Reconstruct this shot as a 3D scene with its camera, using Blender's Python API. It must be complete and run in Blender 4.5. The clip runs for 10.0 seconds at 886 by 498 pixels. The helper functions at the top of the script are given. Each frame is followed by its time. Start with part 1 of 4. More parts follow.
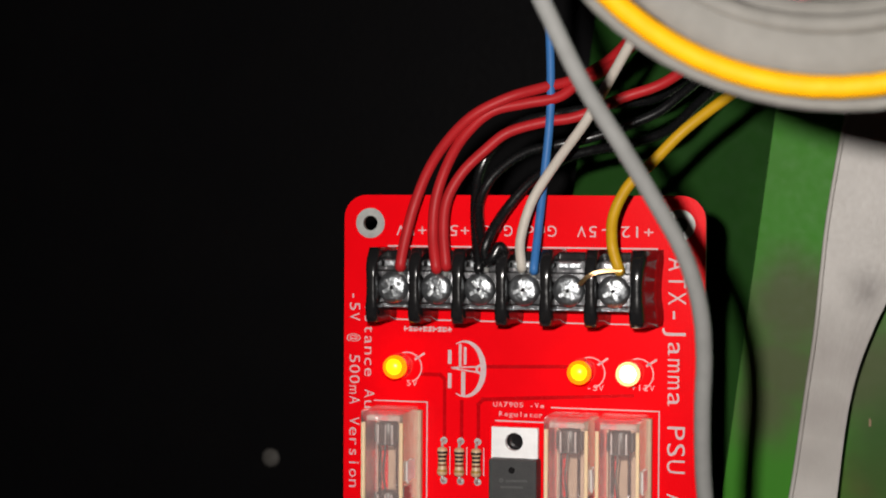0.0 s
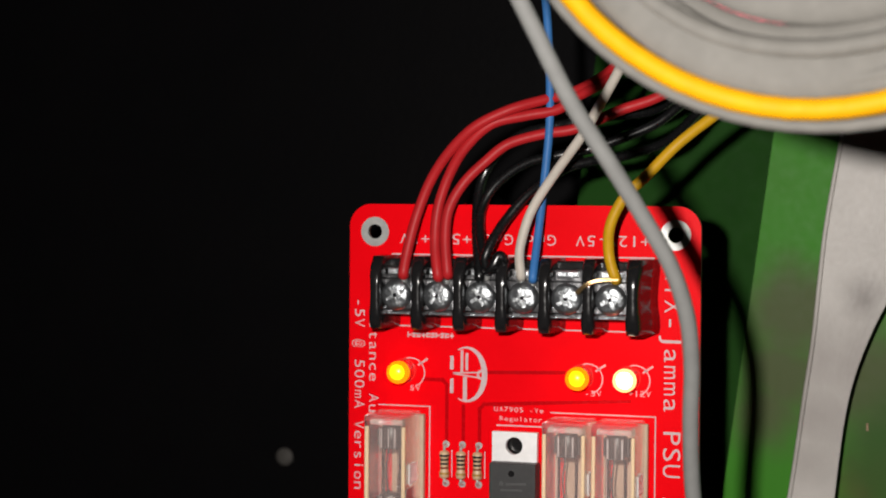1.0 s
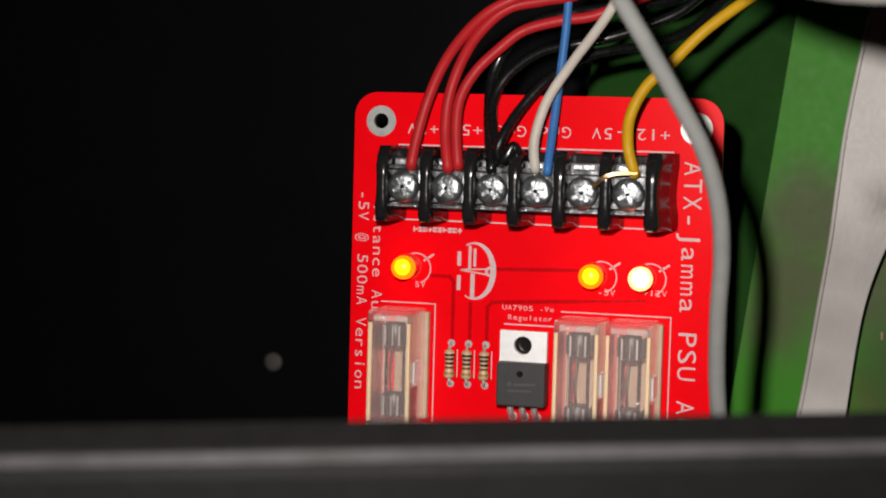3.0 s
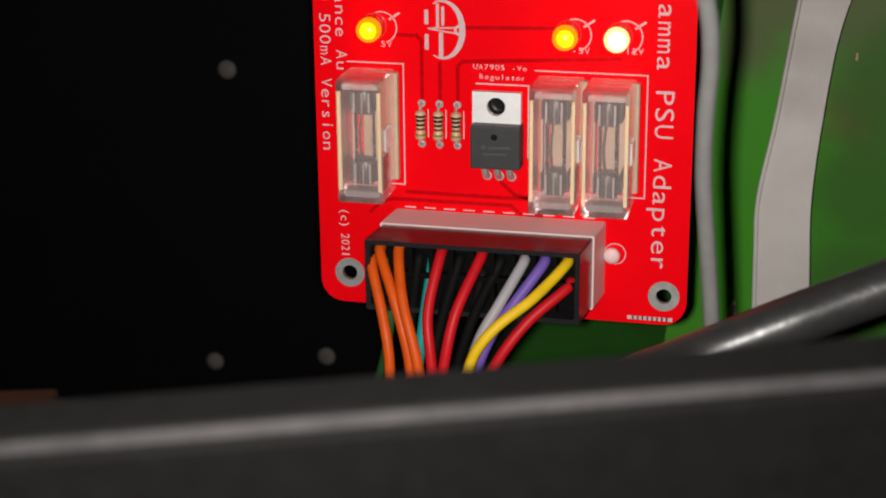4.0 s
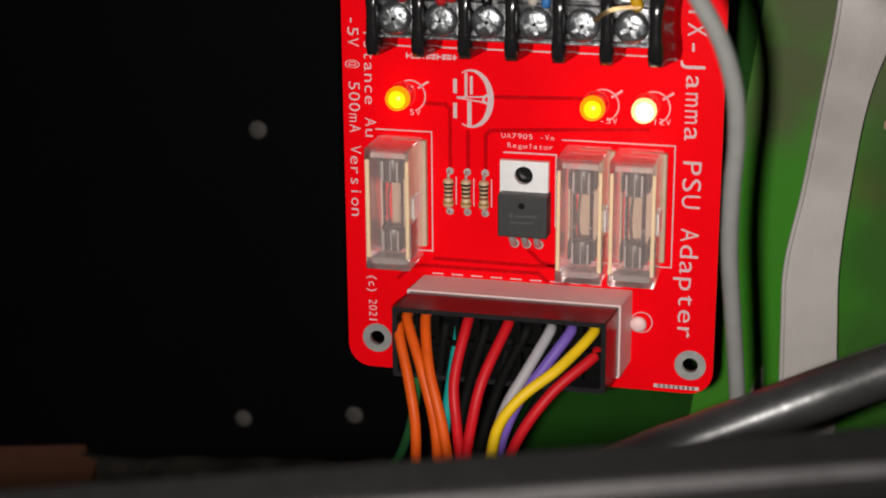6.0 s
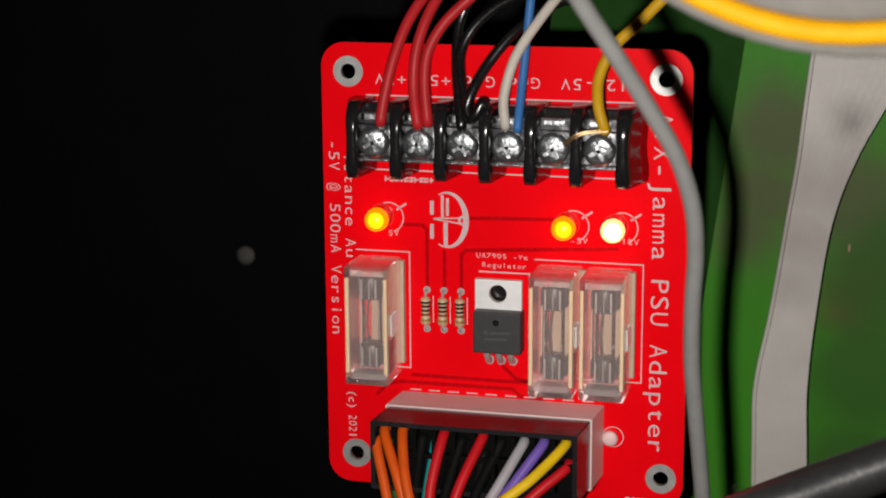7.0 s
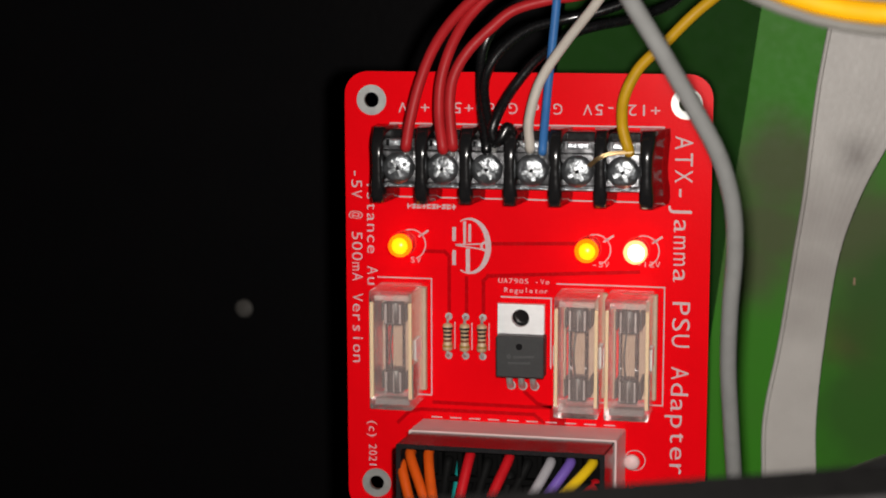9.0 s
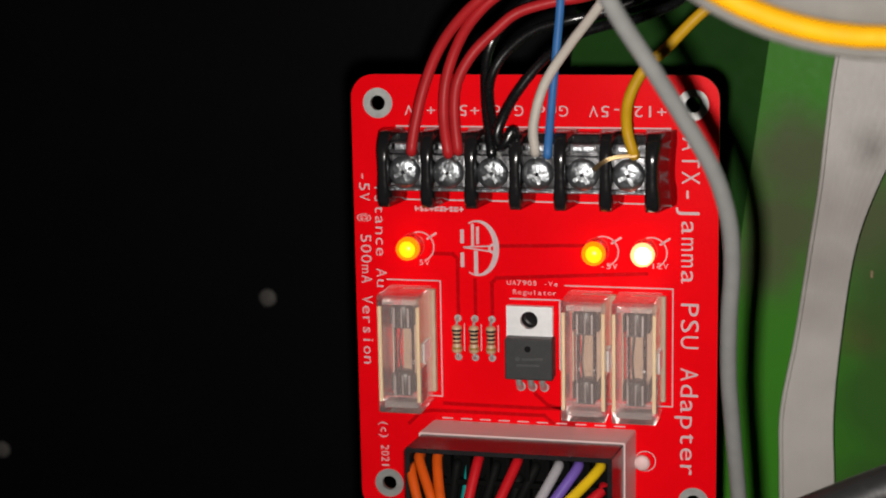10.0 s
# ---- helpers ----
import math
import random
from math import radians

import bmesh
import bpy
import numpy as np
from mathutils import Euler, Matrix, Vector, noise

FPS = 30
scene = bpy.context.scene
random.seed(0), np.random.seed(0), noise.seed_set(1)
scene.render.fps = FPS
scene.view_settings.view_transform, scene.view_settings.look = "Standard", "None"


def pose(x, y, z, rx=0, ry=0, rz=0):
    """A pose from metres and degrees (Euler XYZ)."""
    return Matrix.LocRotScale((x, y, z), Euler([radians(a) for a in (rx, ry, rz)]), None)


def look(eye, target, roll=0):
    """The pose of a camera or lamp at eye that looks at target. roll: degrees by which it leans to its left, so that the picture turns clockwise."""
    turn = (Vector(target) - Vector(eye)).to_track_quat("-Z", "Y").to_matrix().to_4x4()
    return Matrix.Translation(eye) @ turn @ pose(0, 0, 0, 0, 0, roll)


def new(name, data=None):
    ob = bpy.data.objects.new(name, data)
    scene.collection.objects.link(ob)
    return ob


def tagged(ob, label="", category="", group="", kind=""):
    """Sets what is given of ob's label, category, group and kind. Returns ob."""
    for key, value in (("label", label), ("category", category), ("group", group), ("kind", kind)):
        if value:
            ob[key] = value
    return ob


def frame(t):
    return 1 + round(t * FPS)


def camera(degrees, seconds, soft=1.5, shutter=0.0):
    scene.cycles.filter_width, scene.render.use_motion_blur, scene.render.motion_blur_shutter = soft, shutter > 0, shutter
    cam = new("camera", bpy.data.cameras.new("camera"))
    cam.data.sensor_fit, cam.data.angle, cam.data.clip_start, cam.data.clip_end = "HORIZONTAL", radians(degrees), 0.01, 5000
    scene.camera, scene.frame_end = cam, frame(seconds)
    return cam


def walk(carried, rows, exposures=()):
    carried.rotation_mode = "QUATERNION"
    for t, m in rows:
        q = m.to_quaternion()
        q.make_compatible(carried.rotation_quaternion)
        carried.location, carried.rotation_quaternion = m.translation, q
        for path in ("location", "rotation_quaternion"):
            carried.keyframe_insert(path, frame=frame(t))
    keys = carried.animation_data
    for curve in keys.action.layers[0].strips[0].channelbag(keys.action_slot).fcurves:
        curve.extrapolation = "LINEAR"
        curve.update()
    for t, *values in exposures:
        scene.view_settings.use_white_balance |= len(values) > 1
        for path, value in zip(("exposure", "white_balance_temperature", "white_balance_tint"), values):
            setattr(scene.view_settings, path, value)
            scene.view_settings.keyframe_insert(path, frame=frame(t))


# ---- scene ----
# Lengths inside the builders are millimetres; U turns them into metres.
# x runs along the circuit board, y from the camera to the cabinet's wall, z up.
U = 0.001

# ---- camera ----
cam = camera(28.12, 10.0, soft=1.9)
cam.data.dof.use_dof = True
cam.data.dof.focus_distance = 0.37
cam.data.dof.aperture_fstop = 21.0
walk(cam, [
    (0.0, look((0.08581, -0.36417, 0.14498), (-0.00940, -0.02746, 0.13719), 0.335)),
    (0.5, look((0.09087, -0.36606, 0.14496), (-0.00527, -0.02957, 0.13971), 0.362)),
    (1.0, look((0.09529, -0.37070, 0.14928), (-0.00675, -0.03605, 0.13941), 0.411)),
    (1.5, look((0.08988, -0.36827, 0.13531), (-0.01487, -0.03446, 0.12548), 0.834)),
    (2.0, look((0.08483, -0.36477, 0.13384), (-0.01961, -0.03099, 0.12025), 1.401)),
    (2.5, look((0.08521, -0.36435, 0.13486), (-0.01925, -0.03074, 0.11780), 1.753)),
    (2.7, look((0.08490, -0.36256, 0.13436), (-0.01738, -0.02814, 0.12019), 1.863)),
    (3.8, look((0.06901, -0.34624, 0.17780), (-0.00461, -0.01773, 0.08114), -0.076)),
    (4.0, look((0.06804, -0.34293, 0.18607), (-0.00747, -0.02135, 0.07169), -0.509)),
    (4.5, look((0.06669, -0.34363, 0.19848), (-0.01851, -0.02770, 0.07427), -0.797)),
    (5.0, look((0.06608, -0.34175, 0.19501), (-0.01758, -0.02463, 0.07279), -0.652)),
    (5.2, look((0.06729, -0.34057, 0.19427), (-0.01522, -0.02237, 0.07409), -0.437)),
    (6.3, look((0.07035, -0.34496, 0.19129), (-0.01236, -0.01988, 0.09138), -0.458)),
    (6.5, look((0.07320, -0.34709, 0.19406), (-0.01009, -0.02067, 0.09913), -0.485)),
    (7.0, look((0.07672, -0.35471, 0.18999), (-0.00697, -0.02429, 0.11048), -0.334)),
    (7.5, look((0.04512, -0.37295, 0.16708), (-0.02412, -0.03410, 0.11332), 0.676)),
    (8.0, look((0.04374, -0.37281, 0.16383), (-0.01903, -0.03159, 0.11768), 0.802)),
    (8.5, look((0.05307, -0.36852, 0.16197), (-0.01331, -0.02820, 0.11429), 0.277)),
    (9.0, look((0.05823, -0.36772, 0.16945), (-0.01190, -0.02919, 0.11487), -0.118)),
    (9.5, look((0.06363, -0.36235, 0.17647), (-0.01303, -0.02645, 0.11491), -0.708)),
    (10.0, look((0.06960, -0.36255, 0.18163), (-0.01268, -0.02870, 0.11624), -1.094)),
], exposures=[(0.0, 0.08), (2.7, 0.05), (5.2, 0.05), (6.5, -0.05), (7.5, -0.18), (10.0, -0.15)])

# ---- light ----
world = bpy.data.worlds.new("world")
scene.world = world
world.use_nodes = True
world.node_tree.nodes["Background"].inputs["Color"].default_value = (0.8, 0.85, 1.0, 1)
world.node_tree.nodes["Background"].inputs["Strength"].default_value = 0.012

# The torch that is held beside the camera.
torch = new("torch", bpy.data.lights.new("torch", "POINT"))
torch.data.energy = 3.45
torch.data.shadow_soft_size = 0.004
torch.data.color = (1.0, 0.95, 0.9)
torch.location = (0.052, -0.285, 0.163)


# ---- materials ----
def material(name, color, rough=0.5, metal=0.0, color2=None, scale=200.0, bump=0.0, bump_scale=900.0, spec=0.5, contrast=0.5, mid=0.5):
    """A principled material with two scales of variation and a fine relief."""
    m = bpy.data.materials.new(name)
    m.use_nodes = True
    nt = m.node_tree
    b = nt.nodes["Principled BSDF"]
    b.inputs["Roughness"].default_value = rough
    b.inputs["Metallic"].default_value = metal
    b.inputs["Specular IOR Level"].default_value = spec
    c2 = color2 or tuple(c * 0.82 for c in color)
    tc = nt.nodes.new("ShaderNodeTexCoord")
    n1 = nt.nodes.new("ShaderNodeTexNoise")
    n1.inputs["Scale"].default_value = scale
    n1.inputs["Detail"].default_value = 6
    n1.inputs["Roughness"].default_value = 0.6
    ramp = nt.nodes.new("ShaderNodeValToRGB")
    ramp.color_ramp.elements[0].position = mid - contrast / 2
    ramp.color_ramp.elements[1].position = mid + contrast / 2
    ramp.color_ramp.elements[0].color = (*color, 1)
    ramp.color_ramp.elements[1].color = (*c2, 1)
    nt.links.new(tc.outputs["Object"], n1.inputs["Vector"])
    nt.links.new(n1.outputs["Fac"], ramp.inputs["Fac"])
    nt.links.new(ramp.outputs["Color"], b.inputs["Base Color"])
    n2 = nt.nodes.new("ShaderNodeTexNoise")
    n2.inputs["Scale"].default_value = bump_scale
    n2.inputs["Detail"].default_value = 4
    nt.links.new(tc.outputs["Object"], n2.inputs["Vector"])
    rr = nt.nodes.new("ShaderNodeMapRange")
    rr.inputs["To Min"].default_value = max(rough - 0.1, 0.03)
    rr.inputs["To Max"].default_value = min(rough + 0.12, 1)
    nt.links.new(n2.outputs["Fac"], rr.inputs["Value"])
    nt.links.new(rr.outputs["Result"], b.inputs["Roughness"])
    if bump:
        bp = nt.nodes.new("ShaderNodeBump")
        bp.inputs["Strength"].default_value = bump
        bp.inputs["Distance"].default_value = 0.0005
        nt.links.new(n2.outputs["Fac"], bp.inputs["Height"])
        nt.links.new(bp.outputs["Normal"], b.inputs["Normal"])
    return m


def clear_plastic(name, tint, haze=0.1, rough=0.08, milk=(0.8, 0.78, 0.75)):
    """Clear moulded plastic: see-through, glossy by Fresnel, a little milky."""
    m = bpy.data.materials.new(name)
    m.use_nodes = True
    nt = m.node_tree
    out = nt.nodes["Material Output"]
    nt.nodes.remove(nt.nodes["Principled BSDF"])
    tr = nt.nodes.new("ShaderNodeBsdfTransparent")
    tr.inputs["Color"].default_value = (*tint, 1)
    df = nt.nodes.new("ShaderNodeBsdfDiffuse")
    df.inputs["Color"].default_value = (*milk, 1)
    mx = nt.nodes.new("ShaderNodeMixShader")
    mx.inputs["Fac"].default_value = haze
    gl = nt.nodes.new("ShaderNodeBsdfGlossy")
    gl.inputs["Roughness"].default_value = rough
    tc = nt.nodes.new("ShaderNodeTexCoord")
    nz = nt.nodes.new("ShaderNodeTexNoise")
    nz.inputs["Scale"].default_value = 350
    bp = nt.nodes.new("ShaderNodeBump")
    bp.inputs["Strength"].default_value = 0.3
    bp.inputs["Distance"].default_value = 0.0006
    nt.links.new(tc.outputs["Object"], nz.inputs["Vector"])
    nt.links.new(nz.outputs["Fac"], bp.inputs["Height"])
    nt.links.new(bp.outputs["Normal"], gl.inputs["Normal"])
    fr = nt.nodes.new("ShaderNodeFresnel")
    fr.inputs["IOR"].default_value = 1.5
    m2 = nt.nodes.new("ShaderNodeMixShader")
    nt.links.new(tr.outputs[0], mx.inputs[1])
    nt.links.new(df.outputs[0], mx.inputs[2])
    nt.links.new(fr.outputs[0], m2.inputs["Fac"])
    nt.links.new(mx.outputs[0], m2.inputs[1])
    nt.links.new(gl.outputs[0], m2.inputs[2])
    nt.links.new(m2.outputs[0], out.inputs["Surface"])
    return m


def glowing(name, color, strength):
    m = material(name, color, 0.3)
    b = m.node_tree.nodes["Principled BSDF"]
    b.inputs["Emission Color"].default_value = (*color, 1)
    b.inputs["Emission Strength"].default_value = strength
    return m


RED_MASK = material("red_solder_mask", (0.84, 0.002, 0.007), 0.24, color2=(0.74, 0.0015, 0.005), scale=60, bump=0.03, bump_scale=2500, spec=0.07)
RED_TRACE = material("red_mask_over_copper", (0.48, 0.001, 0.004), 0.26, scale=90, spec=0.12)
FR4 = material("board_edge", (0.2, 0.045, 0.025), 0.75, scale=900)
SILK = material("white_silkscreen", (0.62, 0.5, 0.51), 0.6, color2=(0.5, 0.36, 0.37), scale=1500, spec=0.2)
TIN = material("tinned_pad", (0.52, 0.52, 0.5), 0.42, metal=0.6, color2=(0.38, 0.38, 0.37), scale=500, bump=0.06)
SCREW = material("plated_screw", (0.4, 0.42, 0.44), 0.33, metal=0.9, color2=(0.18, 0.19, 0.2), scale=600, bump=0.8, bump_scale=640)
# Plating made lighter than the screws, with their glints put into its colour.
SPARKLE = material("bright_glint_plating", (0.6, 0.62, 0.64), 0.34, metal=0.8, color2=(0.34, 0.36, 0.38), scale=900, bump=0.6, bump_scale=800)
BAKELITE = material("black_moulded_plastic", (0.009, 0.009, 0.01), 0.16, color2=(0.013, 0.012, 0.012), scale=500)
EPOXY = material("black_epoxy", (0.022, 0.022, 0.023), 0.55, color2=(0.032, 0.032, 0.032), scale=800, bump=0.15, bump_scale=3000)
MARK = material("faint_grey_marking", (0.06, 0.06, 0.06), 0.5)
STEEL = material("brushed_tab", (0.86, 0.85, 0.85), 0.5, metal=0.55, color2=(0.76, 0.75, 0.75), scale=600)
CREAM = material("cream_base_plastic", (0.52, 0.4, 0.29), 0.5, color2=(0.42, 0.31, 0.22), scale=300, spec=0.2)
CLEAR = clear_plastic("clear_cover_plastic", (1.0, 0.95, 0.945), 0.09, 0.12, (0.85, 0.68, 0.66))
EDGE = clear_plastic("thick_clear_edge", (1.0, 0.93, 0.91), 0.22)
LATCH = clear_plastic("milky_latch_plastic", (1.0, 0.95, 0.93), 0.55, 0.2, (0.85, 0.8, 0.78))
WARM_EDGE = clear_plastic("cream_tinted_edge", (1.0, 0.9, 0.75), 0.6, 0.2, (0.82, 0.68, 0.45))
GLASS = clear_plastic("fuse_glass", (0.99, 0.99, 0.97), 0.02, 0.04)
PLATE = material("dull_contact_plate", (0.19, 0.19, 0.195), 0.32, metal=0.95, color2=(0.08, 0.08, 0.085), scale=420, bump=0.5, bump_scale=330)
CAP = material("fuse_end_cap", (0.075, 0.085, 0.08), 0.42, metal=0.5, color2=(0.04, 0.045, 0.042), scale=420, bump=0.2, bump_scale=500)
HEADER = clear_plastic("milky_header_nylon", (0.95, 0.75, 0.73), 0.72, 0.5, (0.97, 0.72, 0.7))
NYLON = material("black_nylon", (0.012, 0.011, 0.012), 0.2, color2=(0.018, 0.017, 0.018), scale=500, bump=0.1)
# Black nylon darkened further: the shade inside the plug is in its colour.
CAVITY = material("cavity_shade_nylon", (0.003, 0.003, 0.003), 0.7, color2=(0.0045, 0.0045, 0.0045), scale=500, spec=0.03)
RESISTOR = material("beige_resistor", (0.6, 0.42, 0.25), 0.4, color2=(0.5, 0.34, 0.2), scale=700)
BAND_DARK = material("dark_band", (0.02, 0.012, 0.01), 0.4)
BAND_RED = material("brown_band", (0.2, 0.05, 0.02), 0.4)
BAND_GOLD = material("gold_band", (0.5, 0.3, 0.08), 0.35, metal=0.5)
LED_AMBER = glowing("lit_amber_lens", (1.0, 0.12, 0.0006), 2.6)
LED_AMBER_CORE = glowing("lit_amber_core", (1.0, 0.27, 0.002), 3.4)
LED_WHITE = glowing("lit_bright_lens", (1.0, 0.3, 0.12), 3.2)
LED_WHITE_CORE = glowing("lit_bright_core", (1.0, 0.8, 0.62), 6.0)
LED_BODY = clear_plastic("red_lens_plastic", (0.9, 0.12, 0.08), 0.04, 0.1)
PAINT_BLACK = material("black_painted_wall", (0.002, 0.0019, 0.0024), 0.6, color2=(0.003, 0.0026, 0.003), scale=40, bump=0.15, bump_scale=500, spec=0.06)
DUST = material("dusty_black_floor", (0.008, 0.007, 0.0065), 0.8, color2=(0.065, 0.057, 0.05), scale=140, bump=0.5, bump_scale=900, spec=0.1)
GREEN = material("green_gloss_paint", (0.042, 0.225, 0.014), 0.45, color2=(0.05, 0.185, 0.02), scale=30, bump=0.08, bump_scale=400, spec=0.08)
# Green paint with the shadow behind the board put into its colour.
GREEN_SHADED = material("shaded_green_paint", (0.013, 0.062, 0.007), 0.6, color2=(0.009, 0.042, 0.005), scale=40, bump=0.1, bump_scale=400, spec=0.05)
RAIL = material("black_laminate", (0.0027, 0.0025, 0.0025), 0.6, color2=(0.0042, 0.004, 0.0039), scale=300, bump=0.2, bump_scale=1800, spec=0.06)
RAIL_EDGE = material("scuffed_edge", (0.034, 0.032, 0.033), 0.6, color2=(0.013, 0.0125, 0.0125), scale=120, spec=0.12)
WOOD = material("bare_brown_wood", (0.2, 0.09, 0.052), 0.8, color2=(0.15, 0.064, 0.038), scale=150, bump=0.3, spec=0.1)
WOOD_PALE = material("pale_wood", (0.4, 0.27, 0.18), 0.8, color2=(0.3, 0.2, 0.13), scale=200, bump=0.3, spec=0.1)
DOT = material("grey_plug_plastic", (0.095, 0.09, 0.084), 0.7, color2=(0.065, 0.06, 0.055), scale=400, spec=0.1)


def stains(m, spots, color):
    """Worn, dirty patches round given places (metres), with ragged outlines."""
    nt = m.node_tree
    b = nt.nodes["Principled BSDF"]
    base = b.inputs["Base Color"].links[0].from_socket
    tc = nt.nodes.new("ShaderNodeTexCoord")
    nz = nt.nodes.new("ShaderNodeTexNoise")
    nz.inputs["Scale"].default_value = 90
    nz.inputs["Detail"].default_value = 5
    nt.links.new(tc.outputs["Object"], nz.inputs["Vector"])
    total = None
    for centre, radius in spots:
        d = nt.nodes.new("ShaderNodeVectorMath")
        d.operation = "DISTANCE"
        d.inputs[1].default_value = centre
        nt.links.new(tc.outputs["Object"], d.inputs[0])
        ad = nt.nodes.new("ShaderNodeMath")
        ad.operation = "MULTIPLY_ADD"
        ad.inputs[1].default_value = -0.014
        nt.links.new(nz.outputs["Fac"], ad.inputs[0])
        nt.links.new(d.outputs["Value"], ad.inputs[2])
        mr = nt.nodes.new("ShaderNodeMapRange")
        mr.interpolation_type = "SMOOTHSTEP"
        mr.inputs["From Min"].default_value = radius + 0.006
        mr.inputs["From Max"].default_value = radius - 0.010
        nt.links.new(ad.outputs["Value"], mr.inputs["Value"])
        if total is None:
            total = mr.outputs["Result"]
        else:
            mx = nt.nodes.new("ShaderNodeMath")
            mx.operation = "MAXIMUM"
            nt.links.new(total, mx.inputs[0])
            nt.links.new(mr.outputs["Result"], mx.inputs[1])
            total = mx.outputs["Value"]
    fade = nt.nodes.new("ShaderNodeMath")
    fade.operation = "MULTIPLY"
    fade.inputs[1].default_value = 0.85
    nt.links.new(total, fade.inputs[0])
    mix = nt.nodes.new("ShaderNodeMix")
    mix.data_type = "RGBA"
    mix.inputs["B"].default_value = (*color, 1)
    nt.links.new(fade.outputs["Value"], mix.inputs["Factor"])
    nt.links.new(base, mix.inputs["A"])
    nt.links.new(mix.outputs["Result"], b.inputs["Base Color"])


def insulation(name, color, rough=0.45, spec=0.22):
    return material(name, color, rough, color2=tuple(c * 0.8 for c in color), scale=260, bump=0.012, bump_scale=900, spec=spec)


COIL_YELLOW = insulation("bright_yellow_insulation", (0.62, 0.3, 0.002), 0.55, 0.12)
COIL_GREY = insulation("pale_grey_insulation", (0.155, 0.148, 0.135), 0.6, 0.12)
W_RED = insulation("red_insulation", (0.46, 0.016, 0.02))
W_SCARLET = insulation("scarlet_insulation", (0.56, 0.008, 0.014))
W_PALE = insulation("pale_lilac_grey_insulation", (0.36, 0.34, 0.36))
W_BLACK = insulation("black_insulation", (0.006, 0.006, 0.0065), 0.25, 0.85)
W_WHITE = insulation("white_insulation", (0.55, 0.5, 0.44))
W_BLUE = insulation("blue_insulation", (0.04, 0.16, 0.42))
W_YELLOW = insulation("yellow_insulation", (0.56, 0.31, 0.008))
W_GREY = insulation("grey_insulation", (0.215, 0.215, 0.208), 0.5)
W_LEMON = insulation("lemon_insulation", (0.78, 0.5, 0.01))
W_ORANGE = insulation("orange_insulation", (0.68, 0.09, 0.006))
W_TEAL = insulation("teal_insulation", (0.01, 0.3, 0.28))
W_PURPLE = insulation("purple_insulation", (0.16, 0.09, 0.4))
W_GREEN = insulation("green_insulation", (0.05, 0.22, 0.07))
W_PINK = insulation("pink_insulation", (0.7, 0.1, 0.14))
W_DULL = material("matt_black_insulation", (0.004, 0.004, 0.004), 0.6, color2=(0.006, 0.006, 0.006), scale=200, spec=0.06)
SHEATH = material("dull_black_sheath", (0.02, 0.02, 0.021), 0.36, color2=(0.028, 0.027, 0.027), scale=200, bump=0.12, bump_scale=700, spec=0.65)
RIBBON = material("grey_ribbon", (0.5, 0.47, 0.44), 0.5, color2=(0.38, 0.355, 0.33), scale=30, bump=0.06, contrast=0.35)
COPPER = material("tinned_copper", (0.7, 0.5, 0.25), 0.35, metal=0.9)


stains(GREEN, (((0.052, 0.0575, 0.121), 0.007), ((0.050, 0.0575, 0.108), 0.005), ((0.046, 0.0575, 0.100), 0.003), ((0.070, 0.0575, 0.107), 0.009), ((0.079, 0.0575, 0.100), 0.010)), (0.085, 0.085, 0.045))
stains(GREEN, (((0.070, 0.0575, 0.0805), 0.0005),), (0.13, 0.05, 0.04))
stains(GREEN, (((0.076, 0.0575, 0.066), 0.012), ((0.084, 0.0575, 0.088), 0.014), ((0.073, 0.0575, 0.040), 0.010)), (0.035, 0.1, 0.018))
stains(RIBBON, (((0.068, 0.05, 0.112), 0.003), ((0.060, 0.05, 0.113), 0.0015), ((0.058, 0.05, 0.100), 0.001), ((0.057, 0.05, 0.088), -0.001)), (0.3, 0.27, 0.25))
stains(RIBBON, (((0.0695, 0.05, 0.126), -0.0045),), (0.12, 0.1, 0.09))


# ---- builders ----
def part(name, bm, mat, parent=None, label="", smooth=False):
    """Links a bmesh in millimetres as one mesh object under its thing."""
    bmesh.ops.recalc_face_normals(bm, faces=bm.faces[:])
    me = bpy.data.meshes.new(name)
    bmesh.ops.scale(bm, vec=(U, U, U), verts=bm.verts[:])
    bm.to_mesh(me)
    bm.free()
    me.materials.append(mat)
    if smooth:
        me.shade_smooth()
    ob = new(name, me)
    if parent:
        ob.parent = parent
    if label:
        ob["label"] = label
    return ob


def thing(name, label, category, group="", kind=""):
    return tagged(new(name), label, category, group, kind)


def box(x0, x1, y0, y1, z0, z1, bevel=0.0, bm=None, seg=2):
    bm = bm or bmesh.new()
    r = bmesh.ops.create_cube(bm, size=1)
    vs = r["verts"]
    for v in vs:
        v.co = Vector(((x0 + x1) / 2 + v.co.x * (x1 - x0), (y0 + y1) / 2 + v.co.y * (y1 - y0), (z0 + z1) / 2 + v.co.z * (z1 - z0)))
    if bevel:
        es = list({e for v in vs for e in v.link_edges})
        bmesh.ops.bevel(bm, geom=es, offset=bevel, segments=seg, affect="EDGES", profile=0.5)
    return bm


def cylinder(c, axis, r0, r1, length, n=24, bm=None, caps=True):
    """A cone frustum from c along axis."""
    bm = bm or bmesh.new()
    q = Vector((0, 0, 1)).rotation_difference(Vector(axis))
    m = Matrix.Translation(Vector(c) + Vector(axis).normalized() * length / 2) @ q.to_matrix().to_4x4()
    bmesh.ops.create_cone(bm, cap_ends=caps, cap_tris=False, segments=n, radius1=r0, radius2=r1, depth=length, matrix=m)
    return bm


